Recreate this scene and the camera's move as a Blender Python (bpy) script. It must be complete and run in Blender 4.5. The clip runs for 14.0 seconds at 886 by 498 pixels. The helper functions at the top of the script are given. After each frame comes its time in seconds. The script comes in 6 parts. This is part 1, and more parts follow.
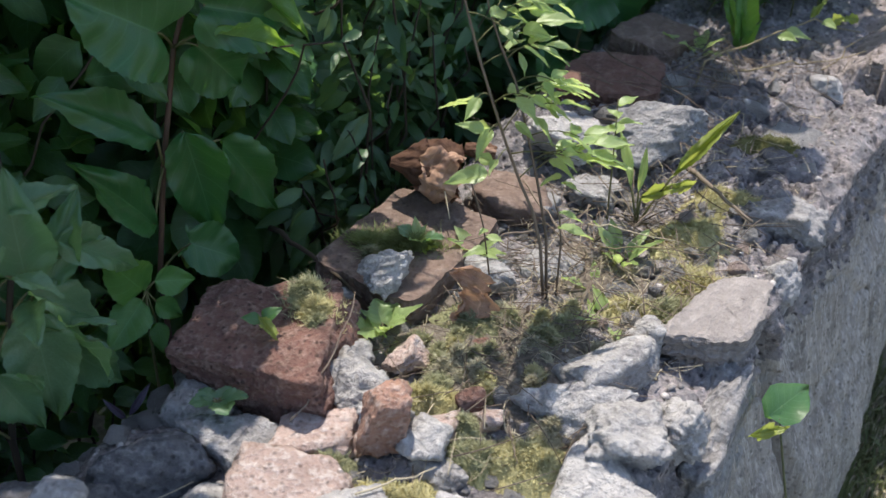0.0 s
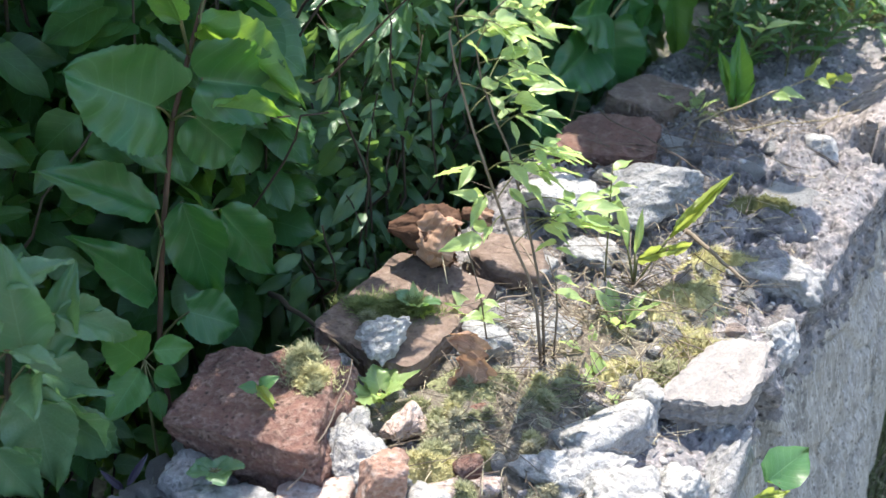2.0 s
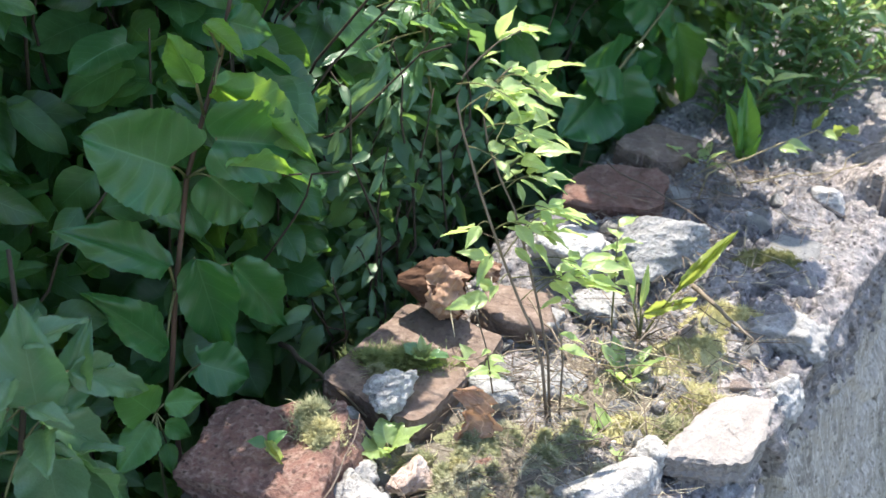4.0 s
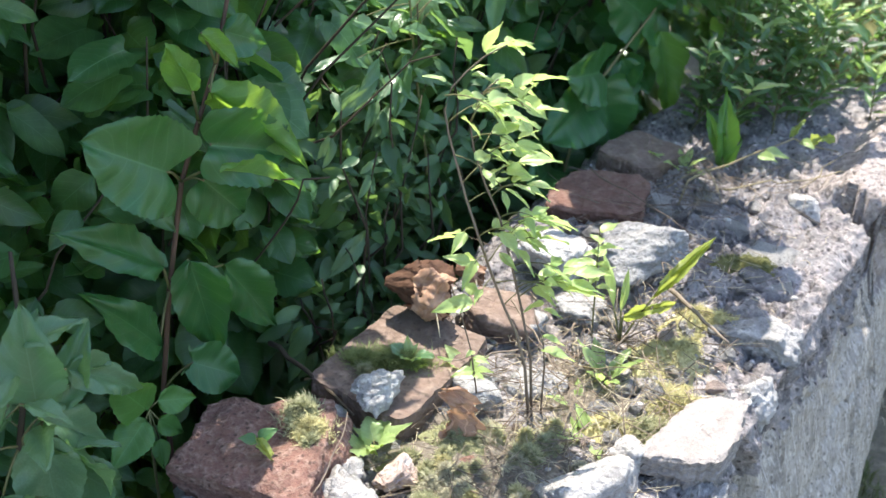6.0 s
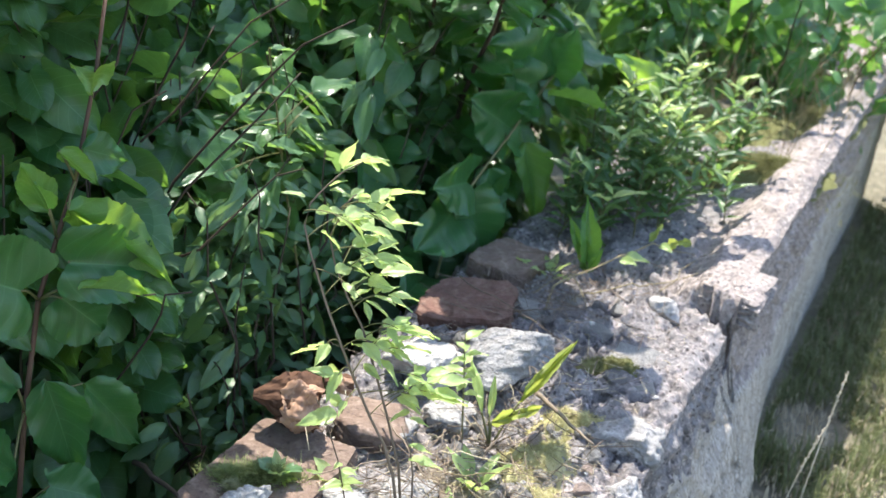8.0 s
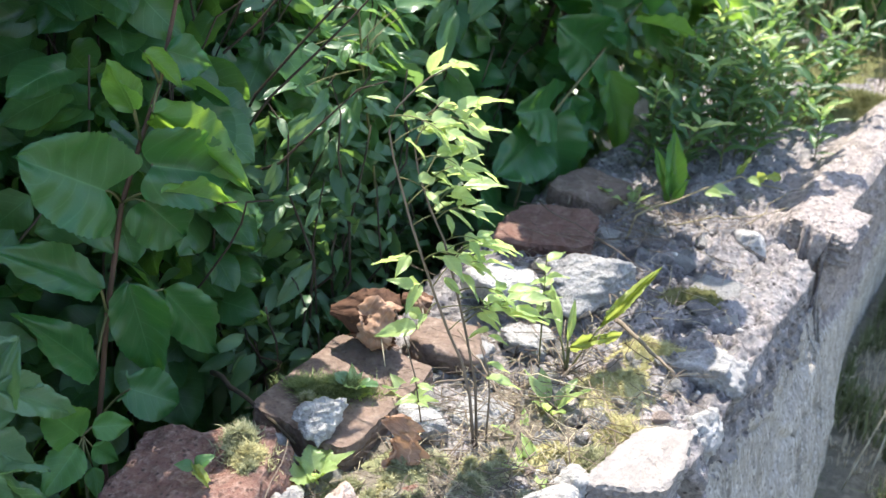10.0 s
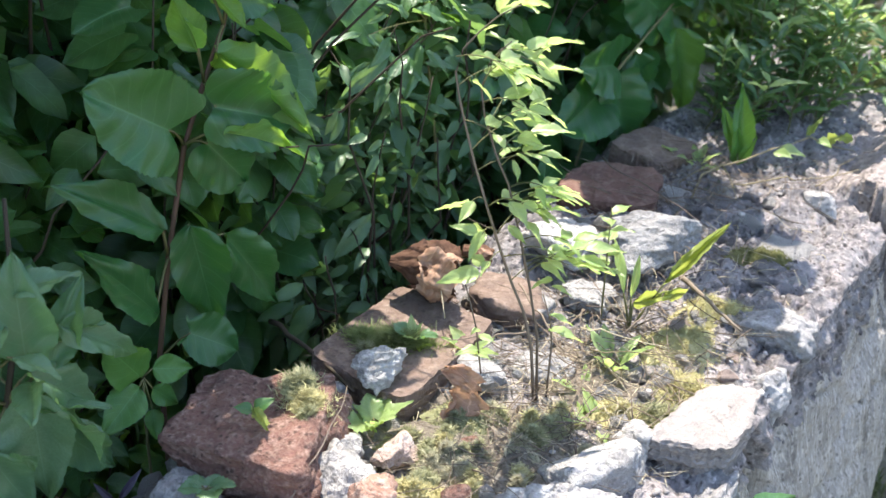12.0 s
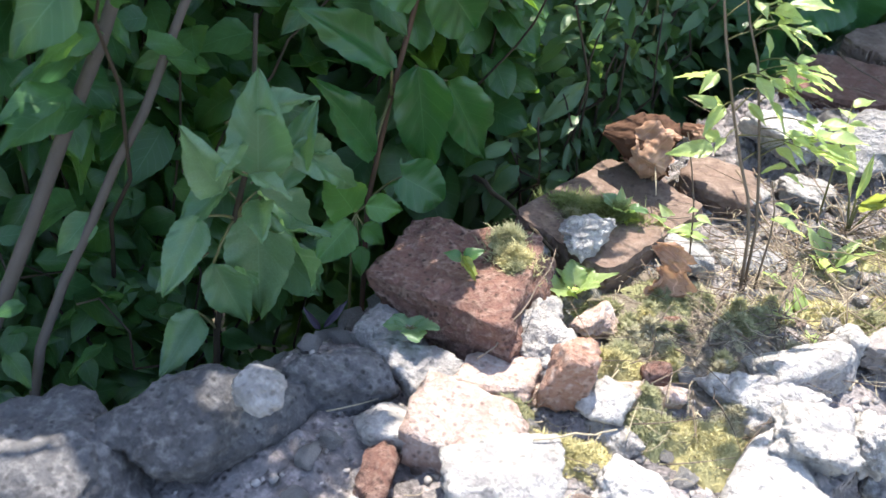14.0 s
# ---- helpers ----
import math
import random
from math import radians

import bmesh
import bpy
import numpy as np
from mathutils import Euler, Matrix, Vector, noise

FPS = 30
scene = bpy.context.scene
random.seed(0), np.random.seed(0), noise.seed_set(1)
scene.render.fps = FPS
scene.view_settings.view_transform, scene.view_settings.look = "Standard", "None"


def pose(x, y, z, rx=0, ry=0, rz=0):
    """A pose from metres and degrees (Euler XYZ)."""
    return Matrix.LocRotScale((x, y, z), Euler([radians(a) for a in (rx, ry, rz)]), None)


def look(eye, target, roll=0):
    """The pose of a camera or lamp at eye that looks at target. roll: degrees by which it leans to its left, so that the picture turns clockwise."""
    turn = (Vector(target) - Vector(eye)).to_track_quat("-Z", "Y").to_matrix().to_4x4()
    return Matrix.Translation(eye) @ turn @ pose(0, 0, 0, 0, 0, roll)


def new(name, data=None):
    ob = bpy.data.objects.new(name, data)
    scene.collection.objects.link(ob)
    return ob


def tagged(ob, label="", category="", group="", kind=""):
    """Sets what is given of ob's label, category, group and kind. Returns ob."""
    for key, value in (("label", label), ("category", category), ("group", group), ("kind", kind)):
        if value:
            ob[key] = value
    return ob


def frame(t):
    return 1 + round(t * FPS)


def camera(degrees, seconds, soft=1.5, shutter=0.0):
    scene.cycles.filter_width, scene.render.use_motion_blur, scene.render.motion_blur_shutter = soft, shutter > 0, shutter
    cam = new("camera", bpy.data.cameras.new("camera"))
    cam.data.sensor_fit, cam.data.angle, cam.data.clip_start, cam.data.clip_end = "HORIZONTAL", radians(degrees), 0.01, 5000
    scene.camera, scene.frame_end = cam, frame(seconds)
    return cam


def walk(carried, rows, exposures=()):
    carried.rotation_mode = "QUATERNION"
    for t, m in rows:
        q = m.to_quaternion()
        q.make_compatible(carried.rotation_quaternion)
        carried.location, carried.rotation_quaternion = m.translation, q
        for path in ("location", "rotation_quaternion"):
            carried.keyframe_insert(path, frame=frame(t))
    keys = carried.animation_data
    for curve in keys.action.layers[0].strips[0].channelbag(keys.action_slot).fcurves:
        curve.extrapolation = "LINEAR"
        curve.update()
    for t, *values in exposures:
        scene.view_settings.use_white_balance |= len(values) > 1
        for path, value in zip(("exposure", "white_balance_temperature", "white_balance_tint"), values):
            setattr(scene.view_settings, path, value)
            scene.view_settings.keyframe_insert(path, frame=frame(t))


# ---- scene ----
cam = camera(47.0, 14.0, soft=1.5)
cam.data.dof.use_dof, cam.data.dof.focus_distance, cam.data.dof.aperture_fstop = True, 1.04, 7.5
PATH = [
    (0, (0.1900, 0.0001, 0.6350), (-0.7379, 1.3254, -0.5408), 0.00),
    (0.5, (0.1837, 0.0036, 0.6409), (-0.7448, 1.3329, -0.5299), -0.04),
    (1, (0.1922, 0.0079, 0.6482), (-0.7613, 1.3654, -0.4690), -0.04),
    (1.5, (0.1949, 0.0081, 0.6537), (-0.7745, 1.3815, -0.4298), -0.63),
    (2, (0.1984, 0.0088, 0.6504), (-0.7755, 1.3720, -0.4418), -0.93),
    (2.5, (0.1931, 0.0060, 0.6503), (-0.7799, 1.3614, -0.4526), -0.88),
    (3, (0.1971, 0.0103, 0.6619), (-0.8088, 1.3843, -0.3872), -1.08),
    (3.2, (0.1962, 0.0149, 0.6675), (-0.8131, 1.3922, -0.3739), -1.09),
    (5.3, (0.2226, -0.0050, 0.6899), (-0.7992, 1.3556, -0.3611), -0.72),
    (5.5, (0.2196, -0.0084, 0.6895), (-0.7939, 1.3583, -0.3618), -0.65),
    (6, (0.2177, -0.0073, 0.7066), (-0.7710, 1.3789, -0.3427), 0.10),
    (6.5, (0.2146, -0.0072, 0.7181), (-0.7104, 1.4535, -0.2871), 0.82),
    (7, (0.2187, -0.0003, 0.7179), (-0.6332, 1.5416, -0.2292), 2.22),
    (7.2, (0.2292, 0.0003, 0.7226), (-0.6136, 1.5709, -0.1844), 2.14),
    (9.3, (0.2526, -0.0067, 0.7084), (-0.6592, 1.5532, -0.1491), 2.25),
    (9.5, (0.2438, -0.0054, 0.6989), (-0.6734, 1.5277, -0.2003), 2.78),
    (9.9, (0.2344, -0.0073, 0.6872), (-0.7069, 1.4763, -0.2682), 2.28),
    (10, (0.2327, -0.0042, 0.6808), (-0.7184, 1.4683, -0.2822), 1.94),
    (10.5, (0.2325, 0.0006, 0.6819), (-0.7535, 1.4484, -0.2833), 1.01),
    (11, (0.2338, -0.0023, 0.6745), (-0.7767, 1.4203, -0.3029), 0.29),
    (11.5, (0.2246, -0.0095, 0.6654), (-0.8144, 1.3739, -0.3379), 0.24),
    (12, (0.2211, -0.0090, 0.6466), (-0.7956, 1.3888, -0.3595), 1.38),
    (12.5, (0.1925, -0.0270, 0.6230), (-0.7983, 1.3727, -0.4061), 0.98),
    (13, (0.1578, -0.0533, 0.6407), (-0.9391, 1.2192, -0.4445), 0.56),
    (13.5, (0.1865, -0.0612, 0.6213), (-1.0340, 1.0760, -0.4820), -0.17),
    (14, (0.1682, -0.0515, 0.6115), (-0.9713, 1.0704, -0.5896), 3.42),
]
EXPOSURES = [(0, 0.93, 6700, 13), (0.3, 1.70, 6650, 10), (1.2, 1.79, 6600, 9), (3.2, 1.81, 6650, 9), (5.3, 1.94, 6750, 10), (9.5, 1.88, 6700, 10), (14, 1.92, 6850, 13)]
walk(cam, [(t, look(eye, target, roll)) for t, eye, target, roll in PATH], EXPOSURES)

# ---- world and sun ----
SUN_ELEVATION, SUN_AZIMUTH = radians(65), radians(-40)
world = bpy.data.worlds.new("world")
scene.world = world
world.use_nodes = True
wn = world.node_tree.nodes
sky = wn.new("ShaderNodeTexSky")
sky.sky_type, sky.sun_disc = "NISHITA", False
sky.sun_elevation, sky.sun_rotation = SUN_ELEVATION, SUN_AZIMUTH
world.node_tree.links.new(sky.outputs[0], wn["Background"].inputs[0])
wn["Background"].inputs[1].default_value = 0.15
to_sun = Vector((math.sin(SUN_AZIMUTH) * math.cos(SUN_ELEVATION), math.cos(SUN_AZIMUTH) * math.cos(SUN_ELEVATION), math.sin(SUN_ELEVATION)))
sun = new("sun", bpy.data.lights.new("sun", "SUN"))
sun.data.energy, sun.data.angle, sun.data.color = 3.35, radians(0.55), (1.0, 0.95, 0.87)
sun.matrix_world = look(to_sun * 20, (0, 0, 0))


# ---- materials ----
class Nodes:
    """Short hand for building one node material."""

    def __init__(self, name):
        self.mat = bpy.data.materials.new(name)
        self.mat.use_nodes = True
        self.tree = self.mat.node_tree
        self.bsdf = self.tree.nodes["Principled BSDF"]
        self.out = self.tree.nodes["Material Output"]

    def add(self, kind, **values):
        node = self.tree.nodes.new("ShaderNode" + kind)
        for key, value in values.items():
            node.inputs[key.replace("_", " ")].default_value = value
        return node

    def link(self, a, b):
        self.tree.links.new(a, b)

    def math(self, op, a, b=0.0, clamp=False):
        node = self.tree.nodes.new("ShaderNodeMath")
        node.operation, node.use_clamp = op, clamp
        for n, value in enumerate((a, b)):
            if isinstance(value, (int, float)):
                node.inputs[n].default_value = value
            else:
                self.link(value, node.inputs[n])
        return node.outputs[0]

    def mix(self, fac, a, b, blend="MIX"):
        node = self.tree.nodes.new("ShaderNodeMix")
        node.data_type, node.blend_type = "RGBA", blend
        for n, value in ((0, fac), (6, a), (7, b)):
            if isinstance(value, (int, float)):
                node.inputs[n].default_value = value
            elif isinstance(value, tuple):
                node.inputs[n].default_value = (*value, 1) if len(value) == 3 else value
            else:
                self.link(value, node.inputs[n])
        return node.outputs[2]

    def ramp(self, fac, low, high):
        node = self.tree.nodes.new("ShaderNodeMapRange")
        self.link(fac, node.inputs[0])
        node.inputs[1].default_value, node.inputs[2].default_value = low, high
        return node.outputs[0]

    def place(self):
        """Coordinates in metres, shifted per object so that alike things differ."""
        shift = self.tree.nodes.new("ShaderNodeVectorMath")
        shift.operation = "MULTIPLY_ADD"
        info = self.tree.nodes.new("ShaderNodeObjectInfo")
        joined = self.tree.nodes.new("ShaderNodeCombineXYZ")
        for n in range(3):
            self.link(info.outputs["Random"], joined.inputs[n])
        self.link(joined.outputs[0], shift.inputs[0])
        shift.inputs[1].default_value = (7, 13, 19)
        self.link(self.tree.nodes.new("ShaderNodeTexCoord").outputs["Object"], shift.inputs[2])
        return shift.outputs[0]

    def noise(self, where, scale, detail=6.0, rough=0.6):
        node = self.add("TexNoise", Scale=scale, Detail=detail, Roughness=rough)
        self.link(where, node.inputs["Vector"])
        return node.outputs["Fac"]

    def chance(self):
        """A number that differs from thing to thing and from island to island."""
        info = self.tree.nodes.new("ShaderNodeObjectInfo")
        geo = self.tree.nodes.new("ShaderNodeNewGeometry")
        return self.math("FRACT", self.math("ADD", info.outputs["Random"], geo.outputs["Random Per Island"]))

    def bump(self, height, strength, distance):
        node = self.add("Bump", Strength=strength, Distance=distance)
        self.link(height, node.inputs["Height"])
        self.link(node.outputs[0], self.bsdf.inputs["Normal"])


def stone_mat(name, base, dark, pale, big=14.0, fine=160.0, spots=0.5, rough=0.92, relief=0.003, vary=0.12, streak=None):
    n = Nodes(name)
    where = n.place()
    if streak:
        scaled = n.add("Mapping", Scale=streak)
        n.link(where, scaled.inputs["Vector"])
        long = scaled.outputs[0]
    else:
        long = where
    cloud, grain = n.noise(long, big, 7, 0.65), n.noise(where, fine, 5, 0.7)
    mid = n.noise(long, big * 4, 6, 0.65)
    col = n.mix(n.ramp(cloud, 0.38, 0.66), base, dark)
    col = n.mix(n.ramp(mid, 0.48, 0.68), col, pale)
    cells = n.add("TexVoronoi", Scale=fine * 0.75)
    n.link(where, cells.inputs["Vector"])
    blot = n.math("MULTIPLY", n.ramp(cells.outputs["Distance"], 0.36, 0.16), n.ramp(mid, 0.36, 0.50))
    col = n.mix(n.math("MULTIPLY", blot, spots), col, tuple(c * 0.45 for c in dark))
    patch = n.noise(where, big * 2.6, 9, 0.78)
    col = n.mix(n.math("MULTIPLY", n.ramp(patch, 0.54, 0.62), 0.6 * spots), col, tuple(c * 0.7 for c in dark))
    col = n.mix(n.math("MULTIPLY", n.ramp(grain, 0.35, 0.65), 0.55), col, n.mix(0.5, col, pale))
    if vary:
        tint = n.math("ADD", n.math("MULTIPLY", n.chance(), 2 * vary), 1 - vary)
        joined = n.tree.nodes.new("ShaderNodeCombineColor")
        for k in range(3):
            n.link(tint, joined.inputs[k])
        col = n.mix(1.0, col, joined.outputs[0], "MULTIPLY")
    n.link(col, n.bsdf.inputs["Base Color"])
    n.bsdf.inputs["Roughness"].default_value = rough
    n.bsdf.inputs["Specular IOR Level"].default_value = 0.25
    n.bump(n.math("ADD", n.math("MULTIPLY", mid, 1.0), n.math("MULTIPLY", grain, 0.55)), 0.9, relief)
    return n.mat


def leaf_mat(name, deep, light, glow, trans=0.35, rough=0.42, veins=7.0, vein=0.42):
    n = Nodes(name)
    uv = n.tree.nodes.new("ShaderNodeSeparateXYZ")
    n.link(n.tree.nodes.new("ShaderNodeTexCoord").outputs["UV"], uv.inputs[0])
    side = n.math("ABSOLUTE", n.math("SUBTRACT", uv.outputs[0], 0.5))
    rib = n.ramp(side, 0.015, 0.003)
    run = n.math("FRACT", n.math("MULTIPLY", n.math("SUBTRACT", uv.outputs[1], n.math("MULTIPLY", side, 0.55)), veins))
    rise = n.math("ABSOLUTE", n.math("SUBTRACT", run, 0.5))
    line = n.ramp(rise, 0.07, 0.01)
    where = n.place()
    mottle = n.noise(where, 60, 5)
    col = n.mix(n.math("MULTIPLY", n.chance(), 0.9), deep, light)
    col = n.mix(n.ramp(mottle, 0.3, 0.75), col, n.mix(0.85, col, tuple(0.75 * c for c in deep)))
    veined = n.math("MULTIPLY", n.math("MAXIMUM", rib, n.math("MULTIPLY", line, 0.5)), vein)
    col = n.mix(veined, col, tuple(min(1, c * 1.7 + 0.05) for c in light))
    n.link(col, n.bsdf.inputs["Base Color"])
    n.bsdf.inputs["Roughness"].default_value = rough
    n.bsdf.inputs["Specular IOR Level"].default_value = 0.5
    quilt = n.math("ADD", n.math("MULTIPLY", rise, 1.0), n.math("MULTIPLY", mottle, 0.5))
    n.bump(n.math("SUBTRACT", quilt, n.math("MULTIPLY", rib, 0.8)), 0.28, 0.0010)
    through_leaf = n.tree.nodes.new("ShaderNodeBsdfTranslucent")
    n.link(n.mix(0.75, col, glow), through_leaf.inputs["Color"])
    both = n.tree.nodes.new("ShaderNodeMixShader")
    both.inputs[0].default_value = trans
    n.link(n.bsdf.outputs[0], both.inputs[1])
    n.link(through_leaf.outputs[0], both.inputs[2])
    n.link(both.outputs[0], n.out.inputs["Surface"])
    return n.mat


def plain_mat(name, a, b, scale=40.0, rough=0.85, relief=0.001, trans=0.0):
    n = Nodes(name)
    where = n.place()
    grain = n.noise(where, scale, 6)
    col = n.mix(n.math("ADD", n.math("MULTIPLY", n.chance(), 0.6), n.math("MULTIPLY", grain, 0.5), True), a, b)
    n.link(col, n.bsdf.inputs["Base Color"])
    n.bsdf.inputs["Roughness"].default_value = rough
    n.bsdf.inputs["Specular IOR Level"].default_value = 0.2
    n.bump(n.noise(where, scale * 6, 4), 0.7, relief)
    if trans:
        thin = n.tree.nodes.new("ShaderNodeBsdfTranslucent")
        n.link(col, thin.inputs["Color"])
        both = n.tree.nodes.new("ShaderNodeMixShader")
        both.inputs[0].default_value = trans
        n.link(n.bsdf.outputs[0], both.inputs[1])
        n.link(thin.outputs[0], both.inputs[2])
        n.link(both.outputs[0], n.out.inputs["Surface"])
    return n.mat


WHITE = stone_mat("pale_mortar_stone", (0.49, 0.475, 0.46), (0.21, 0.20, 0.20), (0.66, 0.64, 0.61), 26, 150, 0.6, 0.93, 0.012)
GREY = stone_mat("grey_stone", (0.37, 0.36, 0.355), (0.18, 0.175, 0.175), (0.52, 0.51, 0.50), 22, 150, 0.6, 0.93, 0.012)
# dark grey, with the shade of the near end deepened into the colour
SHADE_DARK = stone_mat("shade_dark_grey_stone", (0.085, 0.086, 0.092), (0.045, 0.045, 0.05), (0.19, 0.188, 0.19), 22, 150, 0.8, 0.92, 0.006)
SLATE = stone_mat("slate_slab", (0.29, 0.262, 0.245), (0.17, 0.152, 0.142), (0.37, 0.335, 0.31), 14, 130, 0.15, 0.8, 0.006, 0.05, (2, 0.8, 6))
RED = stone_mat("red_brick", (0.225, 0.113, 0.088), (0.11, 0.06, 0.05), (0.37, 0.25, 0.205), 26, 170, 0.9, 0.93, 0.011)
ORANGE = stone_mat("orange_brick", (0.44, 0.25, 0.18), (0.27, 0.14, 0.10), (0.60, 0.46, 0.39), 26, 170, 0.7, 0.93, 0.009)
BRICKRED = stone_mat("dull_red_brick", (0.165, 0.088, 0.068), (0.10, 0.057, 0.047), (0.23, 0.15, 0.12), 16, 150, 0.4, 0.93, 0.004)
BROWN = stone_mat("brown_brick", (0.165, 0.115, 0.092), (0.09, 0.066, 0.055), (0.25, 0.19, 0.155), 15, 150, 0.5, 0.9, 0.004)
PINK = stone_mat("dusty_pink_brick", (0.49, 0.365, 0.315), (0.31, 0.215, 0.18), (0.63, 0.56, 0.52), 26, 170, 0.8, 0.93, 0.009)
CRUST = stone_mat("crumbling_mortar", (0.25, 0.243, 0.247), (0.055, 0.052, 0.054), (0.46, 0.41, 0.405), 24, 130, 1.0, 0.95, 0.0095, 0.0)
PLASTER = stone_mat("grey_plaster", (0.40, 0.362, 0.318), (0.18, 0.16, 0.138), (0.63, 0.585, 0.53), 24, 150, 0.75, 0.9, 0.009, 0.0, (1.9, 1.9, 0.28))
ROSE = stone_mat("rose_plaster", (0.30, 0.255, 0.24), (0.13, 0.113, 0.108), (0.48, 0.43, 0.405), 24, 150, 0.9, 0.9, 0.008, 0.0)
DIRT = stone_mat("dry_ground", (0.165, 0.15, 0.11), (0.09, 0.084, 0.062), (0.27, 0.245, 0.185), 9, 90, 0.4, 0.97, 0.01, 0.0)
HEART = leaf_mat("heart_leaf", (0.022, 0.098, 0.030), (0.050, 0.160, 0.046), (0.22, 0.52, 0.05), 0.30, 0.36)
BUSH = leaf_mat("bush_leaf", (0.024, 0.09, 0.034), (0.105, 0.23, 0.08), (0.26, 0.52, 0.06), 0.40, 0.32)
# yellower, lighter copy of HEART: sunlight put into the leaf colour
LIT_GREEN = leaf_mat("lit_heart_leaf", (0.07, 0.19, 0.045), (0.14, 0.28, 0.06), (0.42, 0.68, 0.07), 0.42, 0.35)
SPROUT = leaf_mat("seedling_leaf", (0.07, 0.20, 0.05), (0.10, 0.26, 0.07), (0.40, 0.65, 0.08), 0.45, 0.40)
FRESH = leaf_mat("fresh_leaf", (0.27, 0.39, 0.14), (0.42, 0.53, 0.27), (0.74, 0.90, 0.28), 0.48, 0.32, 6.0)
LANCE = leaf_mat("lance_leaf", (0.040, 0.108, 0.046), (0.10, 0.19, 0.075), (0.30, 0.5, 0.10), 0.35, 0.4, 8.0, 0.2)
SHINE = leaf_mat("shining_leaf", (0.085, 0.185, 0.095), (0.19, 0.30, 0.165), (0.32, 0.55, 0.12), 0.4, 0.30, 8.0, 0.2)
YELLOW = leaf_mat("yellowing_leaf", (0.24, 0.30, 0.07), (0.36, 0.41, 0.12), (0.6, 0.7, 0.12), 0.4, 0.45)
PURPLE = leaf_mat("purple_leaf", (0.06, 0.05, 0.075), (0.10, 0.085, 0.11), (0.15, 0.08, 0.12), 0.2, 0.45)
DEAD = plain_mat("dead_leaf", (0.05, 0.024, 0.016), (0.19, 0.105, 0.066), 40, 0.75, 0.002, 0.25)
RUST = leaf_mat("rust_leaf", (0.34, 0.18, 0.11), (0.52, 0.33, 0.22), (0.6, 0.35, 0.2), 0.25, 0.65)
BARK = plain_mat("bark", (0.03, 0.024, 0.017), (0.07, 0.055, 0.038), 60)
OLD_BARK = plain_mat("weathered_grey_bark", (0.055, 0.045, 0.037), (0.125, 0.105, 0.09), 60, 0.8)
SHOOT = plain_mat("young_brown_bark", (0.055, 0.03, 0.022), (0.12, 0.07, 0.048), 60, 0.6)
STALK = plain_mat("green_stalk", (0.09, 0.10, 0.04), (0.16, 0.15, 0.07), 60, 0.6)
STRAW = plain_mat("straw", (0.36, 0.30, 0.20), (0.58, 0.51, 0.37), 50, 0.8, 0.0005, 0.15)
PALE_STRAW = plain_mat("bleached_straw", (0.50, 0.45, 0.34), (0.70, 0.64, 0.50), 50, 0.8, 0.0005, 0.15)
DRY_STALK = plain_mat("tan_dry_stalk", (0.14, 0.115, 0.06), (0.34, 0.28, 0.16), 50, 0.7, 0.0005, 0.15)
TWIG = plain_mat("dry_twig", (0.085, 0.065, 0.05), (0.24, 0.19, 0.145), 70)
MOSS_GREEN = plain_mat("green_moss", (0.19, 0.205, 0.09), (0.50, 0.49, 0.31), 90, 0.95, 0.002, 0.2)
MOSS_FRESH = plain_mat("fresh_moss", (0.12, 0.165, 0.045), (0.34, 0.38, 0.16), 90, 0.95, 0.002, 0.2)
MOSS_OLIVE = plain_mat("olive_moss", (0.09, 0.10, 0.035), (0.27, 0.265, 0.12), 90, 0.95, 0.002, 0.2)
MOSS_YELLOW = plain_mat("yellow_moss", (0.37, 0.34, 0.15), (0.66, 0.61, 0.35), 90, 0.95, 0.002, 0.2)
CRUMBS = stone_mat("crumbly_soil", (0.17, 0.145, 0.115), (0.09, 0.078, 0.062), (0.33, 0.29, 0.24), 30, 200, 0.6, 0.97, 0.006, 0.0)
MOSS_DRY = plain_mat("dry_moss", (0.24, 0.225, 0.14), (0.62, 0.58, 0.42), 90, 0.95, 0.002, 0.15)
GRASS = plain_mat("grass", (0.075, 0.105, 0.04), (0.20, 0.215, 0.10), 30, 0.6, 0.0005, 0.3)
PEBBLE = stone_mat("gravel", (0.36, 0.34, 0.325), (0.20, 0.185, 0.175), (0.55, 0.52, 0.49), 40, 200, 0.4, 0.95, 0.002, 0.4)


# ---- mesh helpers ----
def make_mesh(name, verts, faces, mats, uvs=None, slots=None, smooth=True):
    me = bpy.data.meshes.new(name)
    me.from_pydata(np.asarray(verts).tolist(), [], faces)
    for m in mats:
        me.materials.append(m)
    if uvs is not None:
        index = np.empty(len(me.loops), dtype=np.int32)
        me.loops.foreach_get("vertex_index", index)
        me.uv_layers.new(name="UVMap").data.foreach_set("uv", np.asarray(uvs, dtype=np.float32)[index].ravel())
    if slots is not None:
        me.polygons.foreach_set("material_index", np.asarray(slots, dtype=np.int32))
    me.polygons.foreach_set("use_smooth", np.full(len(me.polygons), smooth))
    me.update()
    return me


def part(name, me, parent, label="", m=None, kind=""):
    ob = new(name, me)
    ob.parent = parent
    if m is not None:
        ob.matrix_basis = m
    return tagged(ob, label, kind=kind)


def thing(name, label, category, x=0.0, y=0.0, z=0.0, me=None, group="", kind=""):
    ob = new(name, me)
    ob.location = (x, y, z)
    return tagged(ob, label, category, group, kind)


